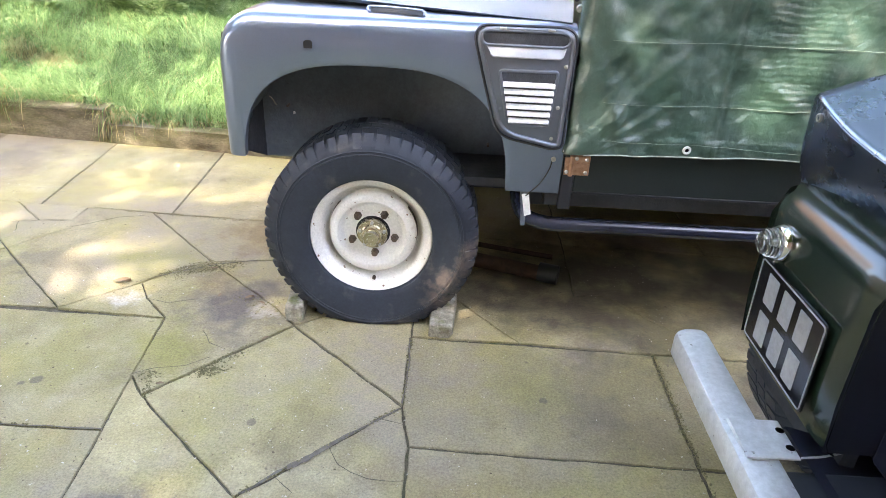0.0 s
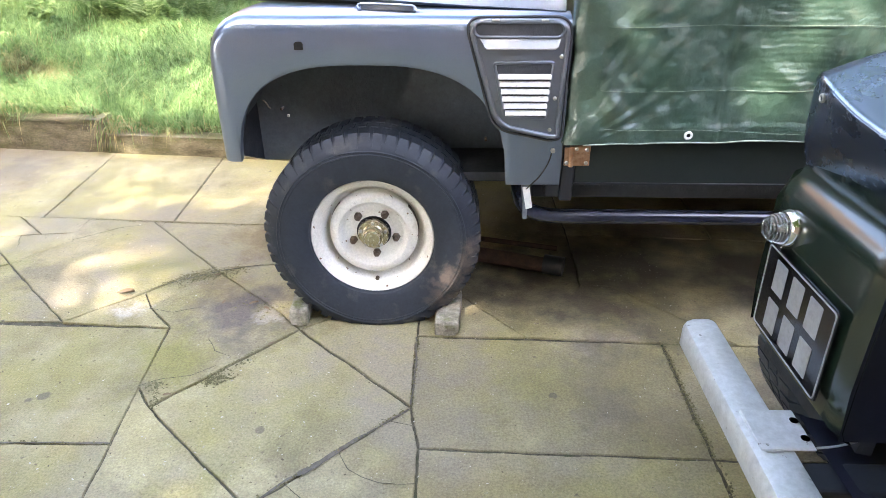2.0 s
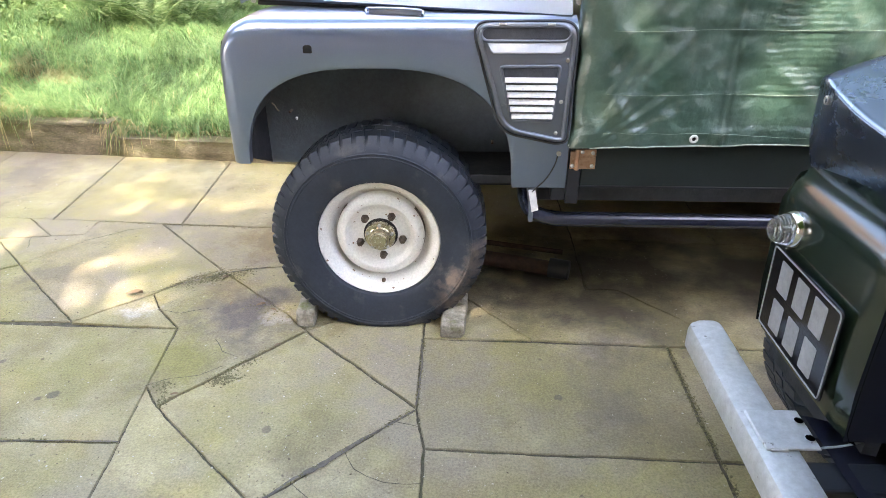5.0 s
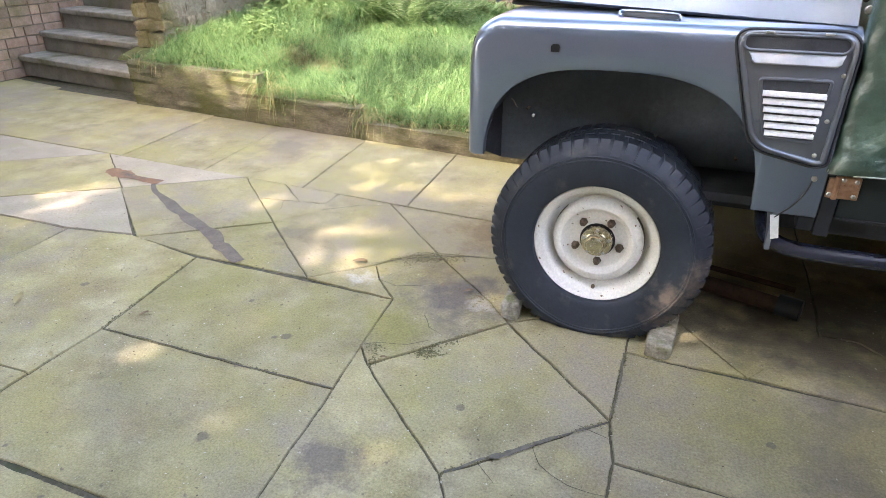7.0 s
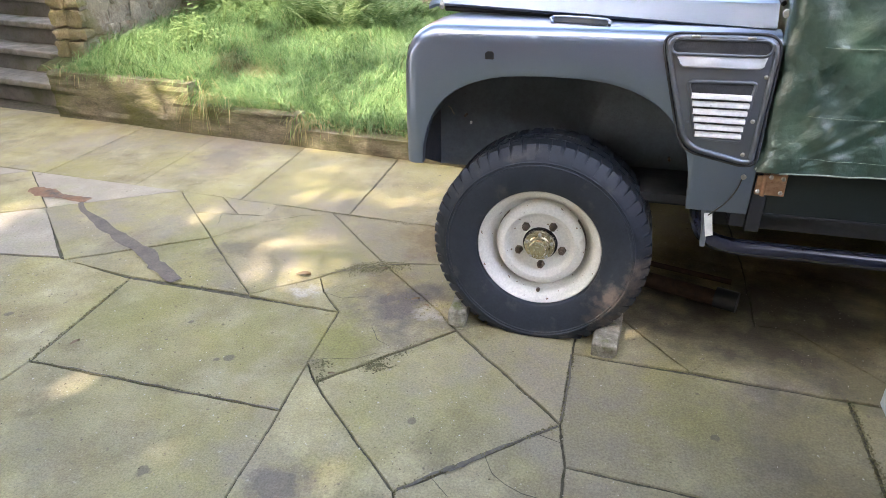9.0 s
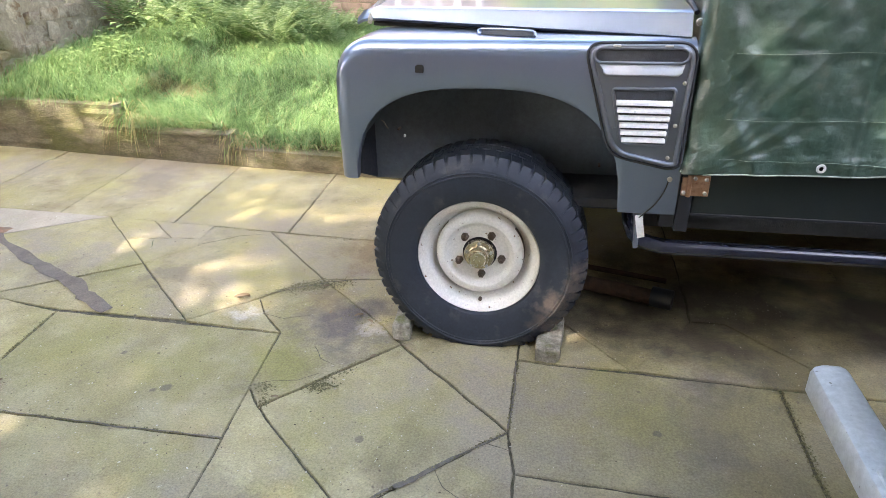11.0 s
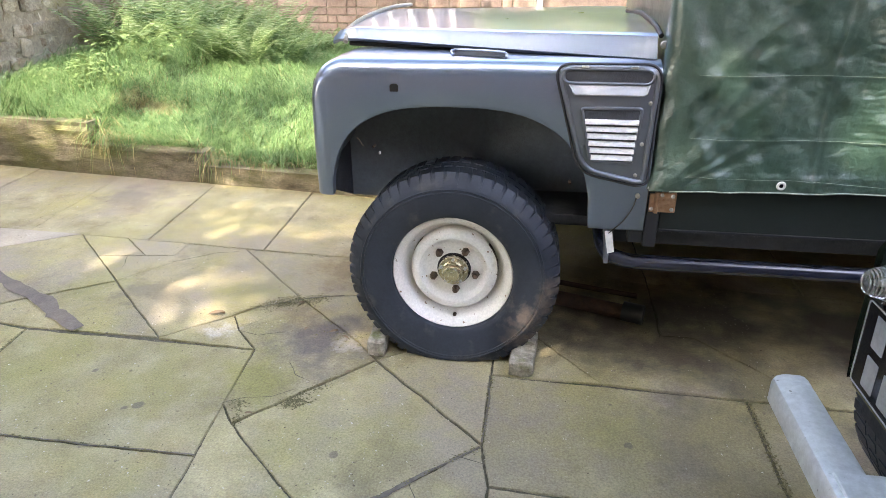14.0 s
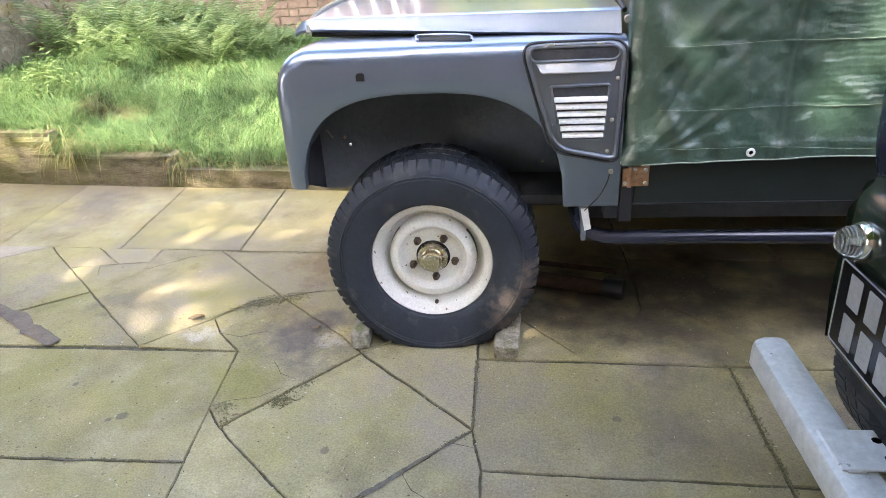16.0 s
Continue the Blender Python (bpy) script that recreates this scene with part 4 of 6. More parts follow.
def wheel_at(parent, cx, cy, cz, full=True):
    at = Matrix.Translation((cx, cy, cz))
    rim = [(0.2205, 0.004), (0.2215, 0.0), (0.2175, -0.002), (0.213, 0.004), (0.207, 0.012), (0.200, 0.016), (0.194, 0.021), (0.188, 0.030), (0.184, 0.044), (0.180, 0.060), (0.174, 0.072), (0.166, 0.078), (0.158, 0.080)]
    wheel = part("wheel", lathe(rim, 96, at, closed=True), CREAM, parent, "cream painted steel wheel, chipped and rust-flecked", smooth=35)
    disc = [(0.1595, 0.079), (0.1610, 0.050), (0.1600, 0.046), (0.157, 0.038), (0.149, 0.030), (0.138, 0.0245), (0.127, 0.0255), (0.118, 0.034), (0.112, 0.046), (0.104, 0.051), (0.060, 0.050), (0.052, 0.050), (0.050, 0.056)]
    part("wheel_disc", lathe(disc, 96, at, closed=True), CREAM, wheel, smooth=35)
    part("tyre", tyre_mesh(cx, cy, cz), RUBBER, wheel, "black all-terrain tyre, scuffed and dusty", smooth=30)
    tagged(part("tread", tyre_mesh(cx, cy, cz, tread=True), RUBBER, wheel, "chunky tread blocks"), kind="stuff")
    if not full:
        return wheel
    # brown arcs put the shadow where disc meets rim into colour
    for a in (15, 160, 215, 330):
        rows = []
        for k in range(9):
            an = radians(a - 24 + 6 * k)
            rows.append([(cx + r * math.cos(an), cy + y, cz + r * math.sin(an)) for r, y in ((0.1608, 0.0500), (0.1632, 0.0700))])
        part("rim_slit", grid(rows), NUT, wheel, "brown arc painted as shadow between disc and rim")
    for k in range(5):
        an = radians(-85 + 72 * k)
        m = at @ pose(0.0825 * math.cos(an), 0, 0.0825 * math.sin(an))
        bm = lathe([(0.0155, 0.052), (0.0155, 0.047), (0.0125, 0.044), (0.0122, 0.030), (0.009, 0.027), (0.0075, 0.027), (0.007, 0.022), (0.001, 0.0215)], 6, m)
        part("wheel_nut", bm, NUT, wheel, "rusty wheel nut")
    hub = part("hub", lathe([(0.056, 0.056), (0.056, 0.030), (0.0535, 0.026), (0.040, 0.024), (0.038, 0.004), (0.036, 0.0), (0.030, -0.002), (0.0295, -0.012), (0.027, -0.016), (0.002, -0.016)], 40, at), HUB, wheel, "worn brassy drive flange", smooth=30)
    for k in range(5):
        an = radians(-54 + 72 * k)
        part("hub_bolt", lathe([(0.0062, 0.026), (0.006, 0.016), (0.001, 0.0155)], 6, at @ pose(0.0465 * math.cos(an), 0, 0.0465 * math.sin(an))), ALLOY, hub)
    part("hub_gap", lathe([(0.063, 0.0492), (0.055, 0.0488)], 32, at, closed=True), DARK, hub, "dark ring")
    part("valve", lathe([(0.0075, 0.03), (0.007, 0.020), (0.0045, 0.0195), (0.001, 0.0205)], 12, at @ pose(0.006, 0, -0.180)), NUT, wheel, "rusty valve stub")
    # raised marks on the tyre wall
    for k in range(7):
        an = radians(66 + 7 * k)
        rows = [[(cx + r * math.cos(an + d), cy - 0.0305, cz + r * math.sin(an + d)) for d in (-0.04, -0.015, 0.015, 0.04)] for r in (0.300, 0.312)]
        part("raised_mark", thicken(grid(rows), 0.002), RUBBER, wheel)
    return wheel


wheel_at(truck, 0, 0, HZ)
# unseen rear wheel, added to complete the vehicle and block light
wheel_at(truck, 2.36, 0, HZ, full=False)

# air intake panel with louvres
INTAKE = [(0.322, 1.094), (0.638, 1.096), (0.626, 0.730), (0.600, 0.726), (0.420, 0.764)]
vent = part("side_vent", slab_of(rounded(INTAKE, 0.055, 9), -0.036, -0.018, 0.004), VENT_PAINT, truck, "dark satin air intake panel with louvres", smooth=40)
part("rim_bead", tube([(x, -0.038, z) for x, z in rounded([(0.331, 1.087), (0.630, 1.089), (0.618, 0.738), (0.600, 0.735), (0.428, 0.772)], 0.055, 9)], 0.0075, 10, cyclic=True, smooth_steps=0), VENT_PAINT, vent, smooth=60)
stadium = [(c + 0.021 * math.cos(radians(a)), 1.063 + 0.021 * math.sin(radians(a))) for c, a0 in ((0.595, -90), (0.370, 90)) for a in range(a0, a0 + 181, 12)]
part("intake_slot", slab_of(stadium, -0.0405, -0.036), UNDER, vent, "dark oval intake slot")
part("slot_rim", tube([(x, -0.042, z) for x, z in stadium], 0.0045, 8, cyclic=True, smooth_steps=0), VENT_PAINT, vent, smooth=60)
lip = []
for i in range(25):
    u = i / 24 * 2 - 1
    x0, x1 = 0.483 + 0.128 * u, 0.489 + 0.112 * u
    top = 1.0370 + 0.016 * max(0.0, (abs(u) - 0.86) / 0.14) ** 2
    low = 1.009 + 0.008 * max(0.0, (abs(u) - 0.9) / 0.1) ** 2
    lip.append([(x0, -0.037, top + 0.002), (x0, -0.0405, top), (x1, -0.0525, low + 0.004), (x1, -0.0535, low + 0.001), (x1, -0.051, low - 0.002), (x1, -0.037, low - 0.005)])
part("intake_lip", grid(lip), LIP, vent, "sloping lip under the intake, toned pale as if sky-lit", smooth=25)
# dark tube puts the bead's shaded outer side into colour
part("panel_groove", tube([(x, -0.030, z) for x, z in rounded([(0.317, 1.097), (0.641, 1.100), (0.634, 0.727), (0.600, 0.719), (0.415, 0.757)], 0.058, 9)], 0.0042, 8, cyclic=True, smooth_steps=0), UNDER, vent, "dark tube painted as shading round the intake bead", smooth=60)
FRAME = [(0.410, 0.966), (0.592, 0.969), (0.577, 0.796), (0.449, 0.800)]
part("louvre_backing", slab_of(FRAME, -0.0400, -0.037), UNDER, vent, "dark opening behind the louvres")
part("louvre_frame", tube([(x, -0.040, z) for x, z in rounded(FRAME, 0.012, 4)], 0.0055, 8, cyclic=True, smooth_steps=0), VENT_PAINT, vent, smooth=60)
for k in range(6):
    z = 0.926 - 0.0226 * k
    x0, x1 = 0.4235 + 0.0052 * k, 0.5860 - 0.0016 * k
    bm = grid([[(x, -0.042, z + 0.0080), (x, -0.049, z + 0.003), (x, -0.052, z - 0.005), (x, -0.049, z - 0.0078), (x, -0.041, z - 0.007)] for x in (x0, x0 + 0.004, x1 - 0.004, x1)])
    part("louvre", bm, PALE_SLAT, vent, "louvre, toned pale for the sky on it")
for x, z in ((0.362, 0.985), (0.424, 0.845), (0.614, 0.985), (0.603, 0.858), (0.594, 0.757)):
    part("panel_bolt", lathe([(0.0065, 0.0), (0.0065, -0.002), (0.0042, -0.003), (0.004, -0.005), (0.001, -0.006)], 14, Matrix.Translation((x, -0.0365, z))), ALLOY if x > 0.5 else VENT_PAINT, vent, "small screw head", smooth=40)
for x in (0.40, 0.545):
    part("clip", box((x, -0.050, 1.088), (x + 0.022, -0.030, 1.094), 0.001), ALLOY, vent)

# bonnet
rows = []
for i in range(46):
    x = -0.50 + 1.13 * i / 45
    q = (x + 0.50) / 1.13
    f = min(1.0, q * 1.13 / 0.10)
    drop = 0.046 * (1 - math.sqrt(max(0.0, 1 - (1 - f) ** 2)))
    ye = 0.335 - 0.290 * q
    ze, zc = 1.132 - 0.027 * q, 1.168 + 0.010 * q
    row = [(x, ye + 0.012, ze - 0.010 - drop * 0.4), (x, ye, ze - drop * 0.4)]
    for k in range(1, 11):
        t = k / 10
        an = max(0.0, (t - 0.55) / 0.45) * math.pi / 2
        row.append((x, ye + (0.030 + 0.035 * q) * t + 0.020 * (1 - math.cos(an)), ze + (zc - ze) * (0.86 * min(1.0, t / 0.6) + 0.14 * math.sin(an)) - drop * (0.4 + 0.6 * t)))
    y0 = ye + 0.052 + 0.035 * q
    for k in range(1, 15):
        y = y0 + (1.72 - 2 * y0) * k / 14
        row.append((x, y, zc + 0.024 * math.sin(math.pi * k / 14) ** 0.8 + 0.0012 * rock((x * 2, y * 2, 0)) - drop))
    row += [(x, 1.72 - ye - 0.010, ze + 0.02 - drop), (x, 1.72 - ye, ze - drop * 0.4)]
    rows.append(row)
bonnet = part("bonnet", grid(rows), PAINT, truck, "slate grey bonnet reflecting the sky", smooth=40)
part("bonnet_seal", tube([(x, 0.375 - 0.290 * (x + 0.50) / 1.13, 1.108) for x in np.linspace(-0.44, 0.63, 8)], 0.009, 8), SEAL, bonnet)
bulk = box((0.610, 0.03, 0.52), (0.632, 1.69, 1.085), 0.003)
part("bulkhead", bulk, BLACK_PAINT, truck)
# pillar, sill, hinge
part("door_pillar", box((0.648, -0.008, 0.50), (0.690, 0.05, 0.74), 0.003), BLACK_PAINT, truck)
part("door", slab_of([(0.694, 0.735), (3.6, 0.735), (3.6, 0.560), (0.694, 0.560)], 0.004, 0.05, 0.004), DOOR_PAINT, truck, "dark green door bottom below the tarpaulin")
part("door_edge", box((0.694, -0.004, 0.556), (2.6, 0.02, 0.564), 0.002), BLACK_PAINT, truck)
part("sill", box((0.56, 0.07, 0.480), (2.6, 0.12, 0.556), 0.004), UNDER, truck)
hinge = part("hinge", box((0.676, -0.016, 0.628), (0.736, -0.002, 0.696), 0.003), COPPER, truck, "copper coloured door hinge")
part("hinge_leaf", box((0.652, -0.016, 0.628), (0.672, -0.002, 0.690), 0.003), COPPER, hinge)
part("hinge_pin", lathe([(0.001, 0), (0.0075, 0), (0.0075, 0.070), (0.001, 0.070)], 14, pose(0.674, -0.018, 0.627, 90)), COPPER, hinge, smooth=40)
for x, z in ((0.660, 0.640), (0.724, 0.640), (0.724, 0.685), (0.690, 0.688)):
    part("hinge_bolt", lathe([(0.007, -0.016), (0.007, -0.020), (0.004, -0.022), (0.001, -0.022)], 6, Matrix.Translation((x, 0, z))), ALLOY, hinge)
part("wing_bracket", box((0.60, 0.0, 0.512), (0.645, 0.06, 0.565), 0.002), BLACK_PAINT, truck)
# side bar
bar = part("side_bar", tube([(0.52, 0.36, 0.52), (0.52, 0.22, 0.50), (0.525, 0.07, 0.445), (0.60, 0.032, 0.424), (0.75, 0.032, 0.424), (1.2, 0.032, 0.424), (2.6, 0.032, 0.424)], 0.0265, 20, smooth_steps=3), NAVY_TUBE, truck, "blue-black tubular side bar with scratched paint", smooth=60)
for x in (1.9, 2.5):
    part("bar_bracket", box((x, 0.05, 0.42), (x + 0.05, 0.42, 0.45), 0.003), UNDER, truck)
# rope over the bonnet's nose and the stay by the screen
part("rope", tube([(-0.44, 0.30, 1.118), (-0.445, 0.33, 1.135), (-0.44, 0.38, 1.168), (-0.43, 0.60, 1.192), (-0.42, 1.0, 1.204), (-0.42, 1.40, 1.192)], 0.009, 8, smooth_steps=2), ROPE, truck, "grey rope tied across the bonnet", smooth=60)
part("bonnet_catch", tube([(0.58, 0.55, 1.215), (0.60, 0.35, 1.225), (0.628, 0.16, 1.20), (0.640, 0.085, 1.17)], 0.008, 10, smooth_steps=2), SEAL, truck, "black hinge arm of the screen", smooth=60)
part("catch_knob", lathe([(0.001, -0.012), (0.010, -0.010), (0.012, 0.0), (0.006, 0.014)], 14, Matrix.Translation((0.641, 0.02, 1.150))), ALLOY, truck, smooth=40)

# ---- green tarpaulin over the cab ----
tarp = thing("tarpaulin", (1.6, 0.0, 0.715), "dark green woven tarpaulin with brass eyelets, draped and creased", "tarpaulin")
path = [Vector((0.70, 1.74)), Vector((0.68, 0.9)), Vector((0.664, 0.12)), Vector((0.652, 0.03)), Vector((0.650, -0.008)), Vector((0.660, -0.028)), Vector((0.69, -0.034))]
xs = list(np.arange(0.725, 2.0, 0.009)) + list(np.arange(2.0, 3.7, 0.1))
plan = path + [Vector((x, -0.034)) for x in xs]


def hang(x, z):
    """How far the sheet stands out, with its folds, creases and bulges."""
    d = 0.016 * rock((x * 2.2, z * 2.0, 0.3)) + 0.006 * rock((x * 6 + z * 3, z * 5, 4.0))
    for k in range(7):
        a = 0.5 + 0.83 * k
        u = (x * math.cos(a) + z * math.sin(a)) * (9 + 3 * k) + 0.8 * rock((x * 4, z * 4, k))
        d += 0.034 / (9 + 3 * k) * 2 * abs((u % 2) - 1) * max(0.0, 0.35 + rock((x * 3.1, z * 3.1, 10.0 + k)))
    d += 0.0012 * rock((x * 46, z * 40, 8.0)) + 0.0035 * abs(rock((x * 15 + z * 8, z * 17 - x * 6, 3.0)))
    for line, w, h in ((0.885, 0.004, 0.0016), (1.075, 0.004, 0.0012), (1.33, 0.008, 0.002)):
        t = (z - line - 0.012 * rock((x * 3, 0, line))) / w
        d += h * math.exp(-t * t) - h * 0.8 * math.exp(-((t - 1.5) ** 2))
    for line, w, h in ((1.112, 0.006, 0.006), (1.62, 0.010, 0.002)):
        t = (x - line - 0.008 * rock((0, z * 5, line))) / w
        d += h * math.exp(-t * t) - h * 0.8 * math.exp(-((t - 1.5) ** 2))
    u = x - 0.72 + (z - 0.72) * 0.55
    d += 0.004 * math.exp(-(x - 0.72) / 0.25) * math.sin(u * 55 + 3 * rock((x * 4, z * 4, 6)))
    v = z - 0.72 - 1.1 * (x - 0.68)
    d += 0.010 * max(0.0, 1 - abs(v) / 0.07) * math.exp(-(x - 0.68) / 0.5) + 0.007 * max(0.0, 1 - abs(v - 0.22) / 0.05) * math.exp(-(x - 0.68) / 0.6)
    rx, rz = x - 0.66, z - 0.70
    reach, turn = math.hypot(rx, rz), math.degrees(math.atan2(rz, rx))
    for k, at in enumerate((22, 33, 41, 50, 57, 64, 72, 79)):
        off = (turn - at - 5 * rock((reach * 3, k, 2.0))) / 2.6
        d += (0.0075 + 0.004 * rock((k, 3.0, 1.0), 3.7)) * math.exp(-off * off) * min(1.0, reach * 6) * max(0.0, 1 - reach / (0.55 + 0.12 * (k % 3)))
    if 1.18 < x < 1.46 and z > 0.88:
        d += 0.0016 * math.sin(z * 330 + 4 * rock((x * 12, z * 6, 1.0))) * min(1.0, (x - 1.18) * 25, (1.46 - x) * 12)
    v = z - 0.86 + 0.75 * (x - 1.38)
    d += 0.012 * max(0.0, 1 - abs(v) / 0.05) * max(0.0, 1 - abs(x - 1.30) / 0.20)
    return d


rows = []
zs = list(np.linspace(0.0, 0.62, 110)) + list(np.linspace(0.65, 1.0, 12))
for i, p in enumerate(plan):
    a, b = plan[max(i - 1, 0)], plan[min(i + 1, len(plan) - 1)]
    t = (b - a).normalized()
    nrm = Vector((t.y, -t.x)) if i >= 3 else Vector((-1, 0))
    row = []
    zb = 0.712 + 0.008 * math.sin(p.x * 5.2 - 3.2) + 0.006 * rock((p.x * 4, 0, 1)) + 0.01 * max(0, min(1, (p.x - 0.75) * 2)) + 0.008 * max(0, min(1, (p.x - 1.13) * 14))
    for k in zs:
        z = zb + (1.95 - zb) * k
        d = hang(p.x + (p.y if i < 5 else 0), z)
        hem = 0.0025 if z < zb + 0.052 else 0.0
        flare = 0.014 * max(0.0, 1 - (z - zb) / 0.15)
        o = d * (1 if i > 4 else 0.5) + hem + flare * 0.6
        row.append((p.x + nrm.x * o, p.y + nrm.y * o, z))
    rows.append(row)
part("side_sheet", grid(rows), TARP, tarp, smooth=180)
part("roof_sheet", grid([[(x, y, 1.95 + 0.02 * rock((x * 2, y * 2, 1)) + 0.05 * math.sin(math.pi * (y + 0.03) / 1.77)) for y in np.linspace(-0.034, 1.74, 14)] for x in np.linspace(0.67, 3.7, 20)]), TARP, tarp, smooth=180)
part("hem_cord", tube([(x, -0.052 - hang(x, 0.716), 0.7125 + 0.008 * math.sin(x * 5.2 - 3.2) + 0.006 * rock((x * 4, 0, 1)) + 0.01 * max(0, min(1, (x - 0.75) * 2)) + 0.008 * max(0, min(1, (x - 1.13) * 14))) for x in np.arange(0.70, 2.7, 0.03)], 0.0024, 6, smooth_steps=0), HEM, tarp, smooth=180)
for line in (0.758, 0.886, 1.076):
    pts = [(x, -0.0365 - hang(x, line + 0.012 * rock((x * 3, 0, line))) - (0.012 if line < 0.8 else 0.0025), line + 0.012 * rock((x * 3, 0, line)) + (0.008 * math.sin(x * 5.2 - 3.2) if line < 0.8 else 0)) for x in np.arange(0.74, 2.0, 0.012)]
    part("seam", tube(pts, 0.0009, 5, smooth_steps=0), THREAD, tarp, "pale stitched seam")
for x, z in ((1.026, 0.749), (1.72, 0.755)):
    bm = lathe([(0.0065, 0.0), (0.0065, -0.003), (0.009, -0.0045), (0.013, -0.0035), (0.014, 0.0)], 24, Matrix.Translation((x, -0.052 - hang(x, z), z)), closed=True)
    e = part("eyelet", bm, CARD, tarp, "bright metal eyelet", smooth=50)
    part("eyelet_hole", lathe([(0.0067, -0.001), (0.001, -0.001)], 20, Matrix.Translation((x, -0.052 - hang(x, z), z))), DARK, e)
bm = lathe([(0.0065, 0.0), (0.0065, -0.003), (0.009, -0.005), (0.013, -0.003), (0.014, 0.0)], 20, pose(0.646, -0.036, 0.716, 0, 0, 0) @ Matrix.Scale(0.62, 4), closed=True)
part("eyelet", bm, GALV, tarp, "bright metal eyelet", smooth=50)

# tag on a wire
tag = thing("luggage_tag", (0.54, -0.03, 0.50), "white card tag hanging on a thin dark wire", "tag")
card = slab_of([(0.518, 0.560), (0.542, 0.562), (0.556, 0.487), (0.534, 0.480)], -0.0375, -0.0365)
part("card", card, CARD, tag)
part("wire", tube([(0.531, -0.036, 0.553), (0.545, -0.040, 0.570), (0.575, -0.042, 0.602), (0.600, -0.040, 0.650), (0.609, -0.028, 0.684)], 0.0022, 6, smooth_steps=2), SEAL, tag, "thin dark wire")
part("screw", lathe([(0.001, -0.036), (0.008, -0.034), (0.008, -0.020)], 10, Matrix.Translation((0.611, 0, 0.686))), ALLOY, tag)


# ---- chocks and the pipe under the vehicle ----
def rough_block(name, lo, hi, turn, label, seed):
    bm = bmesh.new()
    add_box(bm, lo, hi)
    bmesh.ops.subdivide_edges(bm, edges=bm.edges[:], cuts=7, use_grid_fill=True)
    c = (Vector(lo) + Vector(hi)) / 2
    r = Matrix.Rotation(radians(turn), 4, "Z")
    for v in bm.verts:
        k = sum(abs(abs((v.co - c)[i]) * 2 - (hi[i] - lo[i])) < 1e-4 for i in range(3))
        v.co += (c - v.co).normalized() * (0.004 * (k - 1) + 0.006 * abs(rock(v.co + Vector((seed, 0, 0)), 24)) * k + 0.004 * rock(v.co + Vector((0, seed, 0)), 70))
        v.co = c + r @ (v.co - c)
        v.co.z = max(v.co.z, 0.001)
    return tagged(part(name, bm, CONCRETE, smooth=35), label, "block", "wheel chocks")


rough_block("chock", (-0.328, -0.062, 0.0), (-0.258, 0.16, 0.068), 4, "mossy weathered concrete chock against the tyre", 1)
rough_block("chock", (0.228, -0.112, 0.0), (0.318, 0.14, 0.062), -3, "chipped grey concrete chock against the tyre", 5)
part_pipe = thing("pipe", (0.56, 0.42, 0.0), "rusty steel pipe with a dark collar on the paving", "pipe")
part("shaft", tube([(0.28, 0.50, 0.036), (0.68, 0.37, 0.036)], 0.033, 14), RUST, part_pipe, smooth=60)
part("collar", tube([(0.67, 0.373, 0.042), (0.75, 0.347, 0.042)], 0.042, 16), BLACK_PAINT, part_pipe, "dark collar", smooth=60)
part("rod", tube([(0.25, 0.62, 0.055), (0.74, 0.49, 0.055)], 0.012, 8), RUST, part_pipe)


# ---- the dark green vehicle with the galvanised bumper ----
car = thing("vintage_off_road_vehicle", (1.7, -1.5, 0), "dark green vintage off-road vehicle with galvanised bumper", "car")
rows = []
for i in range(13):
    y = -0.722 - 0.41 * i / 12
    e = 0.010 * (1 - math.sqrt(max(0.0, 1 - max(0.0, (abs(i / 12 - 0.5) - 0.42) / 0.08) ** 2)))
    row = [(1.04, y, 0.50), (1.012 + e, y, 0.51), (1.004 + e, y, 0.53), (1.0 + e, y, 0.62), (0.998 + e, y, 0.72), (1.0 + e, y, 0.825)]
    for k in range(1, 10):
        an = k / 9 * math.pi / 2
        row.append((1.085 + e - 0.085 * math.cos(an), y, 0.825 + 0.085 * math.sin(an)))
    row += [(1.2, y, 0.918), (1.5, y, 0.935), (1.9, y, 0.95)]
    rows.append(row)
# unseen body and floor, added for shading and reflections only
part("body_tub", box((1.92, -2.40, 0.50), (4.4, -0.74, 1.05), 0.04), GREEN_PAINT, car)
part("floor_pan", box((1.15, -2.40, 0.42), (4.4, -0.80, 0.46)), UNDER, car)
front_wing = part("wing", grid(rows), GREEN_PAINT, car, "glossy dark green wing front", smooth=40)
outline = [(1.9, 0.50), (1.012, 0.51), (1.002, 0.62), (1.0, 0.825), (1.025, 0.885), (1.085, 0.908), (1.9, 0.948)]
for y in (-0.724, -1.130):
    bm = bmesh.new()
    bm.faces.new([bm.verts.new((x, y, z)) for x, z in outline])
    part("wing_side", bm, GREEN_PAINT if y > -1 else APRON, front_wing)
part("radiator_panel", box((1.10, -2.02, 0.50), (1.14, -1.133, 0.93), 0.01), APRON, car)
part("mudguard_lining", box((1.06, -1.12, 0.42), (1.09, -0.73, 0.62)), UNDER, car)
rows2 = []
for v in rows:
    rows2.append([(x, -3.15 - y, z) for x, y, z in v])
part("wing", grid(rows2), GREEN_PAINT, car, smooth=40)
wheel_at(car, 1.55, -0.70, 0.346, full=False)
part("apron", grid([[(0.985 + 0.32 * u, y, 0.492 - 0.03 * u - 0.02 * math.sin(u * 3)) for u in np.linspace(0, 1, 7)] for y in (-1.04, -1.12, -1.3, -2.0)]), APRON, car, "dark apron behind the bumper", smooth=60)
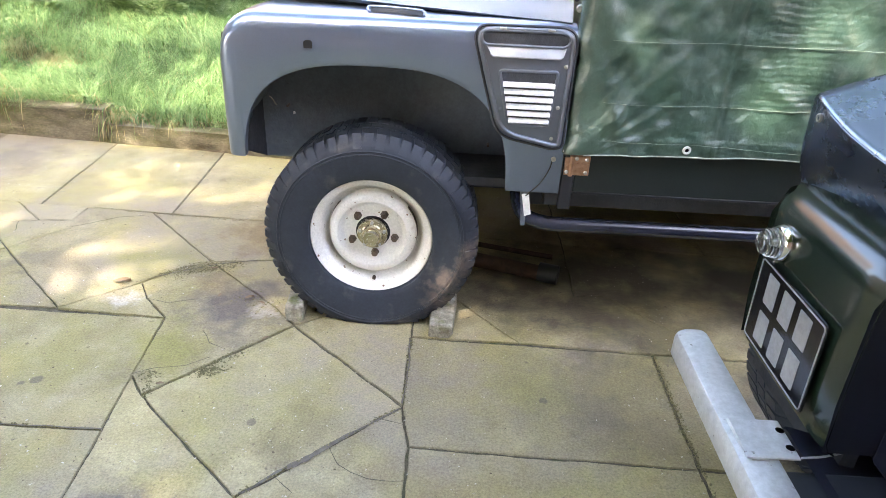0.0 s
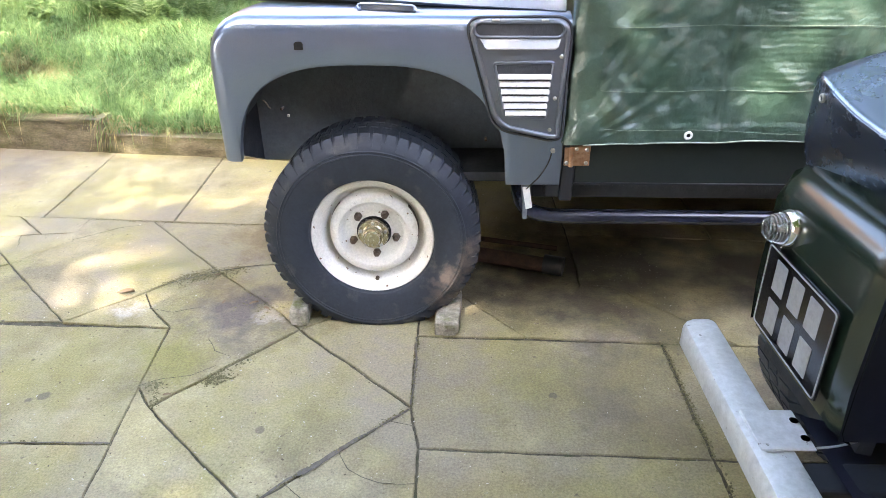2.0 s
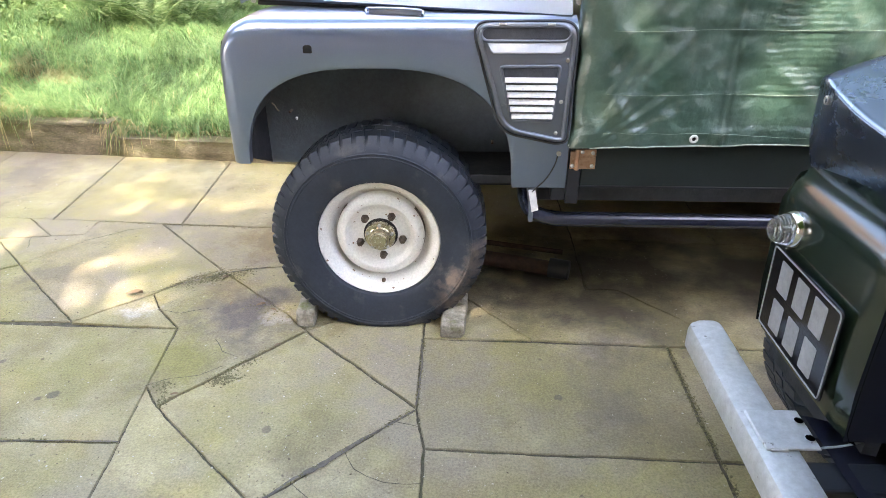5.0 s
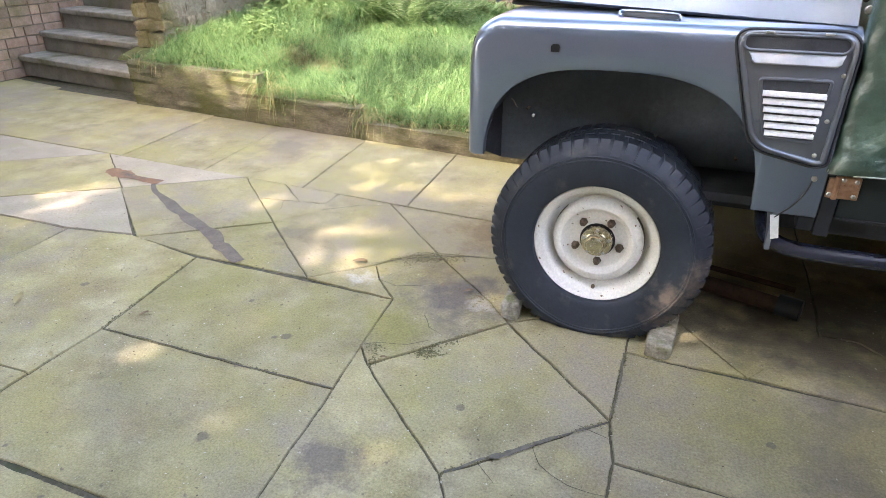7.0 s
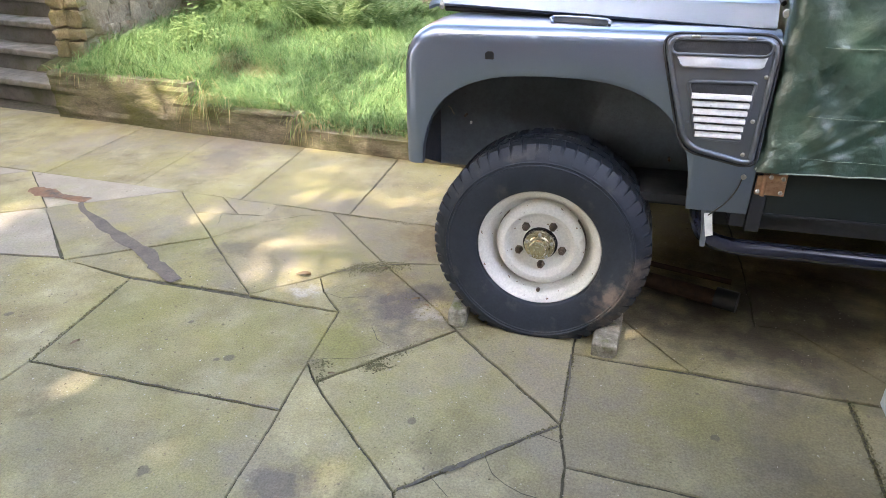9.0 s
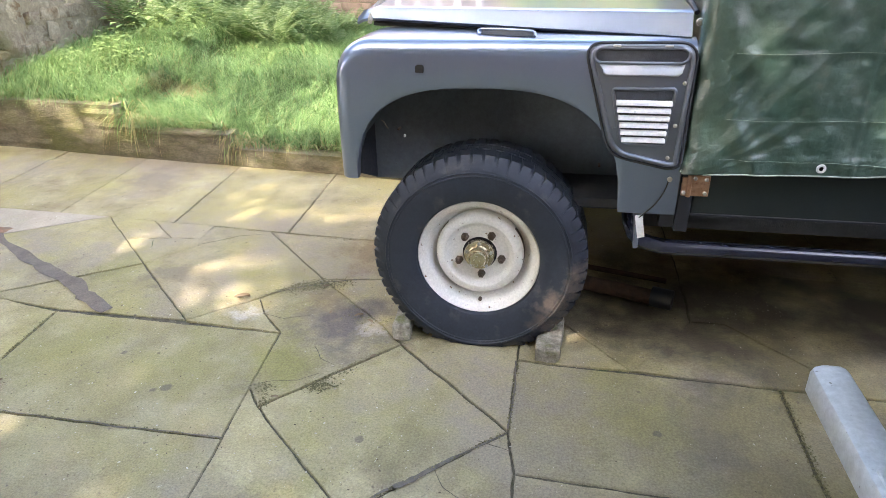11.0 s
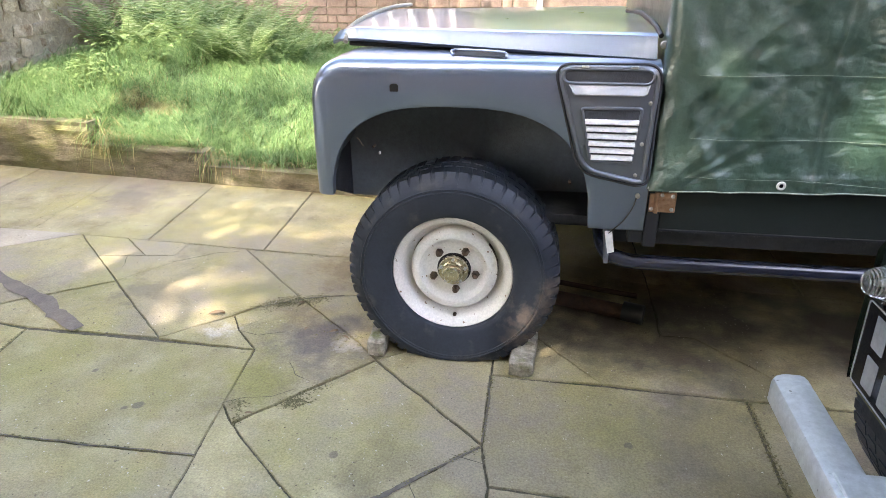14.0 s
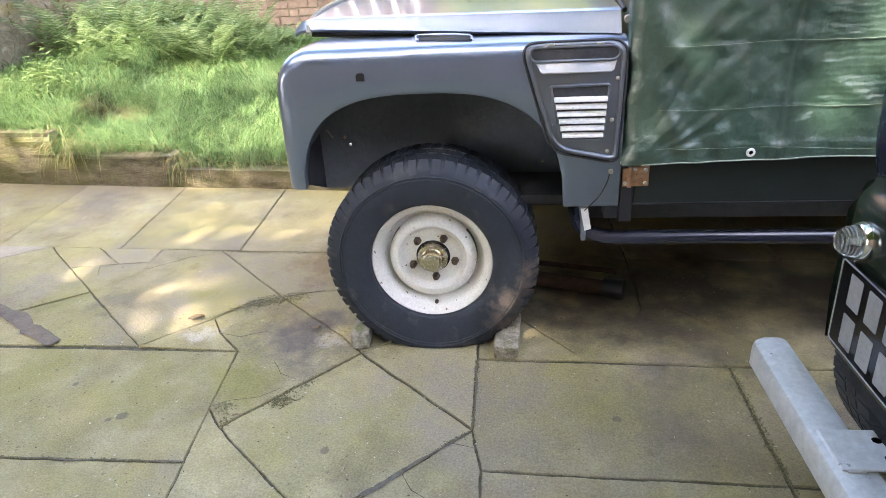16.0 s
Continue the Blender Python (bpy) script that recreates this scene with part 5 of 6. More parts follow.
part("apron_seam", tube([(0.975, -1.135, 0.498), (1.02, -1.13, 0.499), (1.10, -1.10, 0.497), (1.27, -1.035, 0.492)], 0.0022, 6, smooth_steps=2), GALV, car, "pale stitched edge")
for y in (-1.155, -1.99):
    part("frame_horn", box((0.93, y - 0.07, 0.37), (1.6, y, 0.485), 0.006), BLACK_PAINT, car)
part("frame_bolt", lathe([(0.001, -0.012), (0.011, -0.012), (0.011, 0.0), (0.016, 0.001), (0.016, 0.004)], 6, pose(1.01, -1.275, 0.487, -90)), GALV, car)
# bumper
bm = bmesh.new()
tip, end = -0.718, -2.45
rows = []
for d in (0.0, 0.002, 0.006, 0.011, 0.018, 0.027, 0.29, 0.58, 1.08, tip - end):
    y = tip - d
    c = 0.026 * (1 - math.sqrt(max(0.0, 1 - max(0.0, 1 - d / 0.027) ** 2)))
    e = 0.3 * c
    rows.append([(0.926 - e, y, 0.492), (0.929 - e, y, 0.499 - e * 0.3), (0.921 - e, y, 0.502 - e * 0.3), (0.866 + c * 0.9, y, 0.502 - e * 0.3), (0.855 + c, y, 0.498 - e * 0.3), (0.850 + c, y, 0.487), (0.850 + c, y, 0.442), (0.856 + c, y, 0.432), (0.926 - e, y, 0.430)])
bm = grid(rows, bm)
bumper = part("bumper", thicken(bm, 0.004), GALV, car, "galvanised steel channel bumper", smooth=40)
part("tip_cap", box((0.879, tip - 0.006, 0.434), (0.918, tip - 0.001, 0.498), 0.002), GALV, bumper)
bracket = part("bracket", box((0.866, -1.150, 0.5035), (0.966, -1.045, 0.5085), 0.002), GALV, bumper, "welded bracket plate with two holes")
for y in (-1.075, -1.122):
    part("bolt_hole", lathe([(0.0085, 0.0), (0.001, 0.0)], 16, pose(0.957, y, 0.5094, -90)), DARK, bracket, "dark hole")
part("weld_bead", tube([(0.868, -1.045, 0.504), (0.868, -1.150, 0.504), (0.905, -1.151, 0.504)], 0.003, 6, smooth_steps=1), GALV, bracket)
# number plate with bars in place of its characters
PM = Matrix.Translation((0.9885, -0.921, 0.643)) @ Matrix.Rotation(radians(-1.5), 4, "Y") @ Matrix(((0, 1, 0, 0), (-1, 0, 0, 0), (0, 0, 1, 0), (0, 0, 0, 1)))


def on_plate(bm):
    for v in bm.verts:
        v.co = PM @ v.co
    return bm


plate = part("number_plate", on_plate(slab_of(rounded([(-0.143, 0.101), (0.143, 0.101), (0.143, -0.101), (-0.143, -0.101)], 0.012), -0.0025, 0.002, 0.001)), PLATE_BLACK, car, "black number plate with silver bars and border")
part("plate_border", on_plate(tube([(x, -0.0028, z) for x, z in rounded([(-0.138, 0.096), (0.138, 0.096), (0.138, -0.096), (-0.138, -0.096)], 0.010)], 0.0018, 6, cyclic=True, smooth_steps=0)), PLATE_SILVER, plate, "silver border")
for row, z in enumerate((0.046, -0.046)):
    for k in range(3):
        x = -0.072 + 0.072 * k
        part("bar", on_plate(slab_of(rounded([(x - 0.024, z + 0.036), (x + 0.024, z + 0.036), (x + 0.024, z - 0.036), (x - 0.024, z - 0.036)], 0.004), -0.0034, -0.002)), PLATE_SILVER, plate, "silver bar")
# side lamp
LM = Matrix.Translation((0.998, -0.812, 0.790)) @ Matrix(((0, 1, 0, 0), (1, 0, 0, 0), (0, 0, 1, 0), (0, 0, 0, 1)))
lamp = part("side_lamp", lathe([(0.041, 0.002), (0.041, -0.006), (0.036, -0.014), (0.034, -0.015), (0.033, -0.010)], 36, LM, closed=True), CHROME, car, "chrome ringed clear side lamp", smooth=40)
part("lens", lathe([(0.033, -0.012), (0.033, -0.021), (0.0312, -0.023), (0.0318, -0.026), (0.0304, -0.028), (0.0308, -0.032), (0.0288, -0.034), (0.0290, -0.038), (0.0262, -0.040), (0.0258, -0.044), (0.0220, -0.0455), (0.0210, -0.049), (0.016, -0.0500), (0.0145, -0.0525), (0.008, -0.0528), (0.002, -0.0538)], 32, LM), LENS, lamp, "clear ribbed glass lens", smooth=35)
part("reflector", lathe([(0.032, -0.0115), (0.020, -0.004), (0.002, -0.001)], 28, LM), CHROME, lamp, smooth=60)
part("bulb", lathe([(0.004, -0.004), (0.006, -0.018), (0.004, -0.028), (0.001, -0.031)], 12, LM), ALLOY, lamp, smooth=60)
part("lamp_screw", lathe([(0.001, -0.010), (0.005, -0.009), (0.005, 0.0)], 10, Matrix.Translation((0, -0.0, -0.046)) @ LM), CHROME, lamp)

# cover over its bonnet
cover = thing("vinyl_cover", (1.7, -1.5, 0.92), "navy blue vinyl cover over the bonnet, shiny and wrinkled", "cover")
rows = []


def ridge(y):
    """Height of the cover's front fold."""
    d = max(0.0, -0.70 - y)
    return 1.098 - 0.076 * (1 - math.exp(-d / 0.15))


for y in [-0.694, -0.6955, -0.699, -0.705, -0.713, -0.722, -0.732, -0.743, *np.linspace(-0.755, -2.5, 60)]:
    e = math.sqrt(max(0.0, 1 - max(0.0, (y + 0.755) / 0.061) ** 2))
    zr = ridge(y) + 0.012 - 0.055 * (1 - e)
    row = []
    for k in range(8):
        t = k / 7
        row.append(((1.055 + 0.045 * min(1.0, max(0.0, -0.72 - y) / 0.25)) * (1 - t) + 1.020 * t + 0.02 * (1 - e) + 0.006 * rock((y * 6, t * 2, 3)) - 0.012 * math.sin(t * 3.1), y, (0.86 + 0.042 * min(1.0, max(0.0, -0.69 - y) / 0.12)) * (1 - t) + (zr - 0.012) * t))
    for k in range(1, 6):
        an = k / 5 * math.pi / 2
        row.append((1.020 + 0.02 * (1 - e) + 0.012 * (1 - math.cos(an)) + 0.006 * rock((y * 6, 2, 3)), y, zr - 0.012 + 0.012 * math.sin(an)))
    for k in range(1, 34):
        u = (k / 33) ** 1.4
        x = 1.034 + 1.3 * u
        z = zr + 0.38 * min(x - 1.034, 0.24) + 0.10 * max(0, min(x - 1.254, 0.4)) + min(1, u * 8) * (0.012 * rock((x * 3.5, y * 3.5, 5)) + 0.006 * rock((x * 11, y * 9, 1)) + 0.003 * rock((x * 30, y * 26, 1)))
        row.append((x, y, z))
    rows.append(row)
part("cover_sheet", grid(rows), COVER, cover, smooth=180)
part("edge_binding", tube([(1.018 + 0.006 * rock((y * 6, 2, 3)), y, ridge(y) + 0.002) for y in np.linspace(-0.765, -2.4, 60)], 0.0022, 6, smooth_steps=0), COVER, cover, smooth=180)
rows = [[(1.06 + 1.25 * u, -0.698, 0.90 + (0.18 + 0.33 * min(1.25 * u, 0.22)) * k) for k in np.linspace(0, 1, 6)] for u in np.linspace(0, 1, 14)]
part("side_flap", grid(rows), COVER, cover, smooth=180)
part("eyelet", lathe([(0.005, -0.0005), (0.006, -0.002), (0.009, -0.001), (0.0095, 0.003)], 18, Matrix.Translation((1.0165, -0.762, 1.048)) @ Matrix(((0, 1, 0, 0), (1, 0, 0, 0), (0, 0, 1, 0), (0, 0, 0, 1))), closed=True), ALLOY, cover, "worn metal eyelet", smooth=50)


# ---- retaining wall, lawn and bank ----
def lawn_z(x, y):
    """Height of the lawn: level with the kerb in front, rising to the bank."""
    d = max(0.0, y - plant_y(x))
    edge = float(np.interp(x, (-4.6, -2.95, -2.85, -2.1, -1.95, 0.5), (0.36, 0.34, 0.22, 0.20, 0.13, 0.12)))
    rise = edge + 0.19 * min(d, 1.2) + 0.07 * max(0.0, d - 1.2)
    return rise + 0.03 * rock((x * 1.3, y * 1.3, 0.5)) * min(1, d * 3)


wall = thing("retaining_wall", (-1.5, 1.9, 0), "low retaining wall of mossy dark timber sleepers", "wall", kind="structure")
for x0, x1, z0, z1 in ((-4.34, -1.98, 0.0, 0.19), (-4.35, -2.90, 0.188, 0.375), (-2.898, -1.982, 0.186, 0.222), (-1.978, 1.4, 0.0, 0.126), (1.402, 3.2, 0.0, 0.122)):
    bm = bmesh.new()
    add_box(bm, (x0 + 0.001, 0, z0 - 0.02 if z0 == 0 else z0), (x1 - 0.001, 0.16, z1), 0.0)
    bmesh.ops.subdivide_edges(bm, edges=[e for e in bm.edges if abs(e.verts[0].co.x - e.verts[1].co.x) > 0.1], cuts=60)
    bmesh.ops.subdivide_edges(bm, edges=[e for e in bm.edges if abs(e.verts[0].co.z - e.verts[1].co.z) > 0.02], cuts=5)
    for v in bm.verts:
        edge = min(abs(v.co.z - z0), abs(v.co.z - z1)) < 1e-4
        w = 0.016 * rock((v.co.x * 2.5, 0, v.co.z * 28)) + 0.008 * rock((v.co.x * 9, 3, v.co.z * 40)) + (0.005 if edge else 0)
        if v.co.y < 0.05:
            v.co.y += w
        if abs(v.co.z - z1) < 1e-4:
            v.co.z -= 0.010 * abs(rock((v.co.x * 5, 1, 0)))
        v.co.y += plant_y(v.co.x)
    part("sleeper", bm, KERB, wall, smooth=30)

lawn_rows = [[(x, y, lawn_z(x, y) - 0.02) for x in np.linspace(-4.6, 3.0, 54)] for y in [*(np.linspace(1.86, 2.4, 6)), *np.linspace(2.55, 7.0, 22)]]
bm = grid(lawn_rows)
for v in bm.verts:
    if v.co.y < 2.3:
        v.co.y = max(v.co.y, plant_y(v.co.x) + 0.11)
tagged(part("lawn", bm, EARTH, smooth=180), "rough sloping lawn", "lawn", kind="structure")


def blades(name, n, seed, place, length, width, mat, label, category, lean=0.6, toward=None, kind="stuff"):
    """Many bent blades in one mesh."""
    rng = np.random.default_rng(seed)
    vs, fs = np.zeros((n * 7, 3)), []
    k = 0
    for _ in range(n):
        x, y = place(rng)
        z = lawn_z(x, y) - 0.025
        h = length * (0.5 + rng.random()) * (0.75 + 0.5 * rock((x * 1.7, y * 1.7, 2.2)))
        w = width * (0.6 + 0.8 * rng.random())
        a = rng.random() * 6.283
        if toward is not None and rng.random() < 0.8:
            a = toward + rng.normal() * 0.5
        swirl = 1.7 * rock((x * 0.9, y * 0.9, 5.5))
        a = a * 0.6 + swirl * 2 if toward is None else a
        dx, dy, sx, sy = math.cos(a), math.sin(a), -math.sin(a) * w, math.cos(a) * w
        ln = min(lean * (0.4 + 1.1 * rng.random()), 1.72)
        for t, f in ((0.0, 1.0), (0.4, 0.9), (0.75, 0.6)):
            o, up = h * ln * t * t, h * t * (1 - 0.38 * ln * t * t)
            vs[k] = (x + dx * o - sx * f, y + dy * o - sy * f, z + up)
            vs[k + 1] = (x + dx * o + sx * f, y + dy * o + sy * f, z + up)
            k += 2
        vs[k] = (x + dx * h * ln, y + dy * h * ln, z + h * (1 - 0.55 * ln))
        b = k - 6
        k += 1
        fs += [(b, b + 1, b + 3, b + 2), (b + 2, b + 3, b + 5, b + 4), (b + 4, b + 5, b + 6)]
    me = bpy.data.meshes.new(name)
    me.from_pydata(vs.tolist(), [], fs)
    me.materials.append(mat)
    return tagged(new(name, me), label, category, kind=kind)


def on_lawn(rng):
    while True:
        x, y = rng.uniform(-4.22, 0.2), 1.95 + 3.4 * rng.random() ** 1.3
        if y > plant_y(x) + 0.08 and math.hypot((x + 2.75) / 0.32, (y - 2.55) / 0.16) > 0.6 + 0.6 * rng.random():
            return x, y


def on_edge(rng):
    x = rng.uniform(-4.4, -0.3)
    if rng.random() < 0.55:
        x = rng.choice([-2.95, -2.9, -2.0, -1.95, -1.85, -4.2]) + rng.normal() * 0.10
    return x, plant_y(x) + 0.10 + 0.05 * rng.random()


def on_patch(rng):
    return -2.75 + 0.28 * rng.normal() * 0.7, 2.55 + 0.10 * rng.normal()


blades("grass", 62000, 1, on_lawn, 0.16, 0.0019, GRASS, "long uncut green grass", "grass", 1.75)
blades("grass", 30000, 5, on_lawn, 0.27, 0.0020, GRASS, "long uncut green grass", "grass", 1.9)
blades("grass", 600, 2, on_edge, 0.13, 0.0030, GRASS, "grass hanging over the retaining wall", "grass", 1.25, toward=-1.57)
blades("dry_grass", 220, 3, on_edge, 0.15, 0.0028, STRAW, "straw coloured grass hanging over the wall", "grass", 1.35, toward=-1.57)
blades("dry_grass", 1500, 4, on_patch, 0.10, 0.0025, STRAW, "patch of dead grass in the lawn", "grass", 1.3)
blades("dry_grass", 2600, 6, on_lawn, 0.15, 0.0022, STRAW, "dry stalks scattered through the lawn", "grass", 0.8)


def tuft(name, cx, spread, n, seed, mat, label, reach=0.2):
    """Long blades that arch out over the wall's edge and hang down."""
    rng = np.random.default_rng(seed)
    vs, fs = [], []
    for _ in range(n):
        x = cx + rng.normal() * spread
        y = plant_y(x) + 0.08 + 0.06 * rng.random()
        z = lawn_z(x, y) - 0.02
        ln = reach * (0.55 + 0.9 * rng.random())
        out = Vector((rng.normal() * 1.3, -1.0, 0)).normalized()
        side = Vector((-out.y, out.x, 0)) * (0.0022 + 0.002 * rng.random())
        rise, fall = 0.6 + 0.8 * rng.random(), 0.9 + 0.8 * rng.random()
        k = len(vs)
        for j in range(6):
            t = j / 5
            p = Vector((x, y, z)) + out * ln * (1.05 * t - 0.35 * t * t) + Vector((0, 0, ln * (rise * t - fall * t * t)))
            p.z = max(p.z, 0.01)
            w = 1 - t ** 2 * 0.9
            vs += [tuple(p - side * w), tuple(p + side * w)]
        fs += [(k + 2 * j, k + 2 * j + 1, k + 2 * j + 3, k + 2 * j + 2) for j in range(5)]
    me = bpy.data.meshes.new(name)
    me.from_pydata(vs, [], fs)
    me.materials.append(mat)
    return tagged(new(name, me), label, "grass", kind="stuff")


for k, (cx, spread, n, reach) in enumerate(((-2.86, 0.05, 60, 0.24), (-2.68, 0.08, 36, 0.18), (-1.98, 0.05, 60, 0.18), (-1.7, 0.14, 60, 0.12), (-0.95, 0.25, 50, 0.11), (-3.6, 0.35, 50, 0.11), (-4.1, 0.12, 40, 0.16))):
    tuft("grass", cx, spread, n, 40 + k, GRASS, "grass hanging over the retaining wall", reach)
    tuft("dry_grass", cx + 0.03, spread, n, 60 + k, STRAW, "straw coloured grass hanging over the wall", reach * 1.15)


def leaf_mesh(vs, fs, c, d, up, length, width, fold=0.3):
    """One leaf of six faces."""
    s = d.cross(up).normalized()
    k = len(vs)
    for t, w in ((0.0, 0.12), (0.35, 1.0), (0.7, 0.7)):
        p = c + d * length * t - up * length * 0.22 * t * t
        vs += [tuple(p - s * width * w + up * width * w * fold), tuple(p), tuple(p + s * width * w + up * width * w * fold)]
    vs.append(tuple(c + d * length - up * length * 0.25))
    for a in (0, 3):
        fs += [(k + a, k + a + 1, k + a + 4, k + a + 3), (k + a + 1, k + a + 2, k + a + 5, k + a + 4)]
    fs += [(k + 6, k + 7, k + 9), (k + 7, k + 8, k + 9)]


def leaf_object(name, vs, fs, mat, parent=None, label=""):
    me = bpy.data.meshes.new(name)
    me.from_pydata(vs, [], fs)
    me.materials.append(mat)
    return tagged(fit_parent(new(name, me), parent), label)


def fern(x, y, seed, size=0.55):
    """A fern: fronds that arch from one root, each with pairs of leaflets."""
    rng = random.Random(seed)
    z = lawn_z(x, y) - 0.02
    f = thing("fern", (x, y, z), "arching green fern on the grassy bank", "fern", "ferns on the bank")
    for k in range(rng.randint(5, 8)):
        a = 2 * math.pi * (k + rng.random() * 0.6) / 7.5
        ln, lift = size * rng.uniform(0.7, 1.25), rng.uniform(1.0, 2.1)
        vs, fs = [], []
        out = Vector((math.cos(a), math.sin(a), 0))
        prev = None
        for j in range(1, 23):
            t = j / 22
            p = Vector((x, y, z)) + out * ln * (0.50 * t + 0.25 * t * t) + Vector((0, 0, ln * lift * (1.0 * t - 0.42 * t * t)))
            d = (p - prev).normalized() if prev else Vector((0, 0, 1))
            if prev and j > 3:
                side = d.cross(Vector((0, 0, 1))).normalized()
                w = ln * 0.20 * math.sin(math.pi * min(1, t * 0.95 + 0.03)) ** 0.8 + 0.01
                for s in (-1, 1):
                    dd = (side * s + d * 0.45).normalized()
                    leaf_mesh(vs, fs, p, dd, dd.cross(d * s).normalized(), w, 0.003 + w * 0.035, rng.uniform(-0.1, 0.35))
            if prev:
                q = len(vs)
                vs += [tuple(prev + Vector((0.002, 0, 0))), tuple(prev - Vector((0.002, 0, 0))), tuple(p - Vector((0.002, 0, 0))), tuple(p + Vector((0.002, 0, 0)))]
                fs.append((q, q + 1, q + 2, q + 3))
            prev = p
        leaf_object("frond", vs, fs, FERN, f)
    return f


rng = random.Random(11)
for i in range(96):
    x, y, size = rng.uniform(-4.0, -2.0), rng.uniform(3.7, 4.9), rng.uniform(0.30, 0.50)
    if x * 4.3 / y > -2.1:
        size *= 0.55
    fern(x, y, 100 + i, size)


def weed(x, y, seed, size, label="broad-leaved weed in the grass"):
    rng = random.Random(seed)
    z = lawn_z(x, y) - 0.01
    w = thing("weed", (x, y, z), label, "weed", "weeds in the lawn")
    for k in range(rng.randint(18, 26)):
        vs, fs = [], []
        a = rng.random() * 6.28
        h = size * rng.uniform(0.2, 1.0)
        c = Vector((x + 0.35 * h * math.cos(a), y + 0.35 * h * math.sin(a), z + h))
        d = Vector((math.cos(a), math.sin(a), rng.uniform(-0.1, 0.5))).normalized()
        up = (Vector((0, 0, 1)) - d * d.z).normalized()
        leaf_mesh(vs, fs, c, d, up, size * rng.uniform(0.18, 0.34), size * rng.uniform(0.06, 0.10), 0.2)
        q = len(vs)
        vs += [(x - 0.002, y, z), (x + 0.002, y, z), tuple(c)]
        fs.append((q, q + 1, q + 2))
        leaf_object("leaf", vs, fs, WEED, w)
    return w


for i in range(26):
    weed(rng.uniform(-4.1, -3.0), rng.uniform(2.5, 3.9), 300 + i, rng.uniform(0.14, 0.30), "leafy nettle clump beside the stone wall")
for x, y, s in ((-0.75, 1.98, 0.13), (-0.62, 2.03, 0.12), (-0.9, 2.0, 0.10), (-3.1, 3.0, 0.16), (-2.3, 3.3, 0.15), (-1.5, 2.2, 0.09), (-2.0, 2.5, 0.10), (-3.5, 2.4, 0.12), (-0.7, 2.3, 0.10)):
    weed(x, y, int(1000 + 10 * x * y), s)

# ---- steps between the walls ----
steps = thing("stone_steps", (-5.4, 2.9, 0), "worn stone steps with pale nosings", "steps", kind="structure")
for k in range(6):
    y0 = 2.37 + 0.30 * k
    z0, z1 = 0.2 * k - 0.012, 0.2 * (k + 1) - 0.012
    bm = bmesh.new()
    add_box(bm, (-6.33, 0.03, z0), (-4.28, 0.36, z1 - 0.055))
    riser = part("riser", bm, RISER, steps)
    for v in riser.data.vertices:
        v.co.y += y0 - 0.105 * (v.co.x + 4.5)
        v.co.z += 0.02 * (-4.5 - v.co.x)
    bm = bmesh.new()
    add_box(bm, (-6.33, 0.0, z1 - 0.055), (-4.28, 0.42, z1), 0.012, segs=3)
    for v in bm.verts:
        v.co.y += y0 - 0.105 * (v.co.x + 4.5)
        v.co.z += 0.004 * rock(v.co, 5) + 0.02 * (-4.5 - v.co.x)
    part("tread", bm, STEP, steps, smooth=40)


# ---- walls: bricks beside the steps, rubble, and the house beyond ----
def brick_wall(name, origin, along, rows, cols, length, height, depth, mat, label, seed, z_off=0.0):
    """A coursed wall face of single bricks proud of their mortar."""
    rng = random.Random(seed)
    u = Vector((*along, 0)).normalized()
    n = Vector((u.y, -u.x, 0))
    w = thing(name, origin, label, "wall", kind="structure")
    o = Vector(origin)
    bm = bmesh.new()
    add_box(bm, (-0.1, 0.012, 0), (cols * length + 0.1, 0.30, rows * height + 0.02))
    rot = Matrix(((u.x, -n.x, 0, o.x), (u.y, -n.y, 0, o.y), (0, 0, 1, o.z), (0, 0, 0, 1)))
    for v in bm.verts:
        v.co = rot @ v.co
    part("mortar", bm, MORTAR, w)
    shapes = []
    for full in (1.0, 0.48):
        b = bmesh.new()
        add_box(b, (0.005, 0, 0.005), (length * full - 0.005, depth, height - 0.005), 0.004, segs=1)
        shapes.append(mesh_of("brick", b, mat))
    for r in range(rows):
        x = -0.5 * length * (r % 2)
        c = 0
        while x < cols * length - 0.01:
            half = (c + r) % 3 == 2
            ob = new("brick", shapes[1 if half else 0])
            ob.matrix_basis = rot @ pose(x, rng.uniform(-0.004, 0.002), r * height, rng.uniform(-0.6, 0.6), 0, rng.uniform(-0.5, 0.5))
            fit_parent(ob, w)
            x += length * (0.48 if half else 1.0)
            c += 1
    return w


brick_wall("brick_wall", (-6.34, 1.2, 0.0), (0, 1), 13, 13, 0.235, 0.098, 0.11, BRICK, "old red brick wall, mossy at its foot", 3)
brick_wall("house_wall", (-4.2, 5.35, 0.45), (1, 0), 12, 18, 0.235, 0.085, 0.11, FARBRICK, "weathered pink brick house wall behind the bank", 4)
def house_window(name, x0, x1, step=0.23):
    w = thing(name, ((x0 + x1) / 2, 5.3, 1.33), "white painted window with a stone sill", "window", kind="structure")
    part("window_sill", box((x0 - 0.05, 5.20, 1.33), (x1 + 0.1, 5.36, 1.40), 0.008), STEP, w)
    for x in np.arange(x0, x1, step):
        part("window_frame", box((x, 5.26, 1.405), (x + 0.05, 5.34, 2.45), 0.006), WHITE, w)
    for z in (1.405, 1.9, 2.42):
        part("window_rail", box((x0, 5.265, z), (x1, 5.338, z + 0.05), 0.006), WHITE, w)
    part("window_pane", box((x0, 5.325, 1.41), (x1, 5.335, 2.45)), PANE, w)


house_window("window_1", -2.2, -0.62)
upper = part("house_wall_upper", box((-4.3, 5.47, 1.47), (6.0, 5.75, 4.3)), FARBRICK)
tagged(upper, "weathered pink brick house wall", "wall", kind="structure")
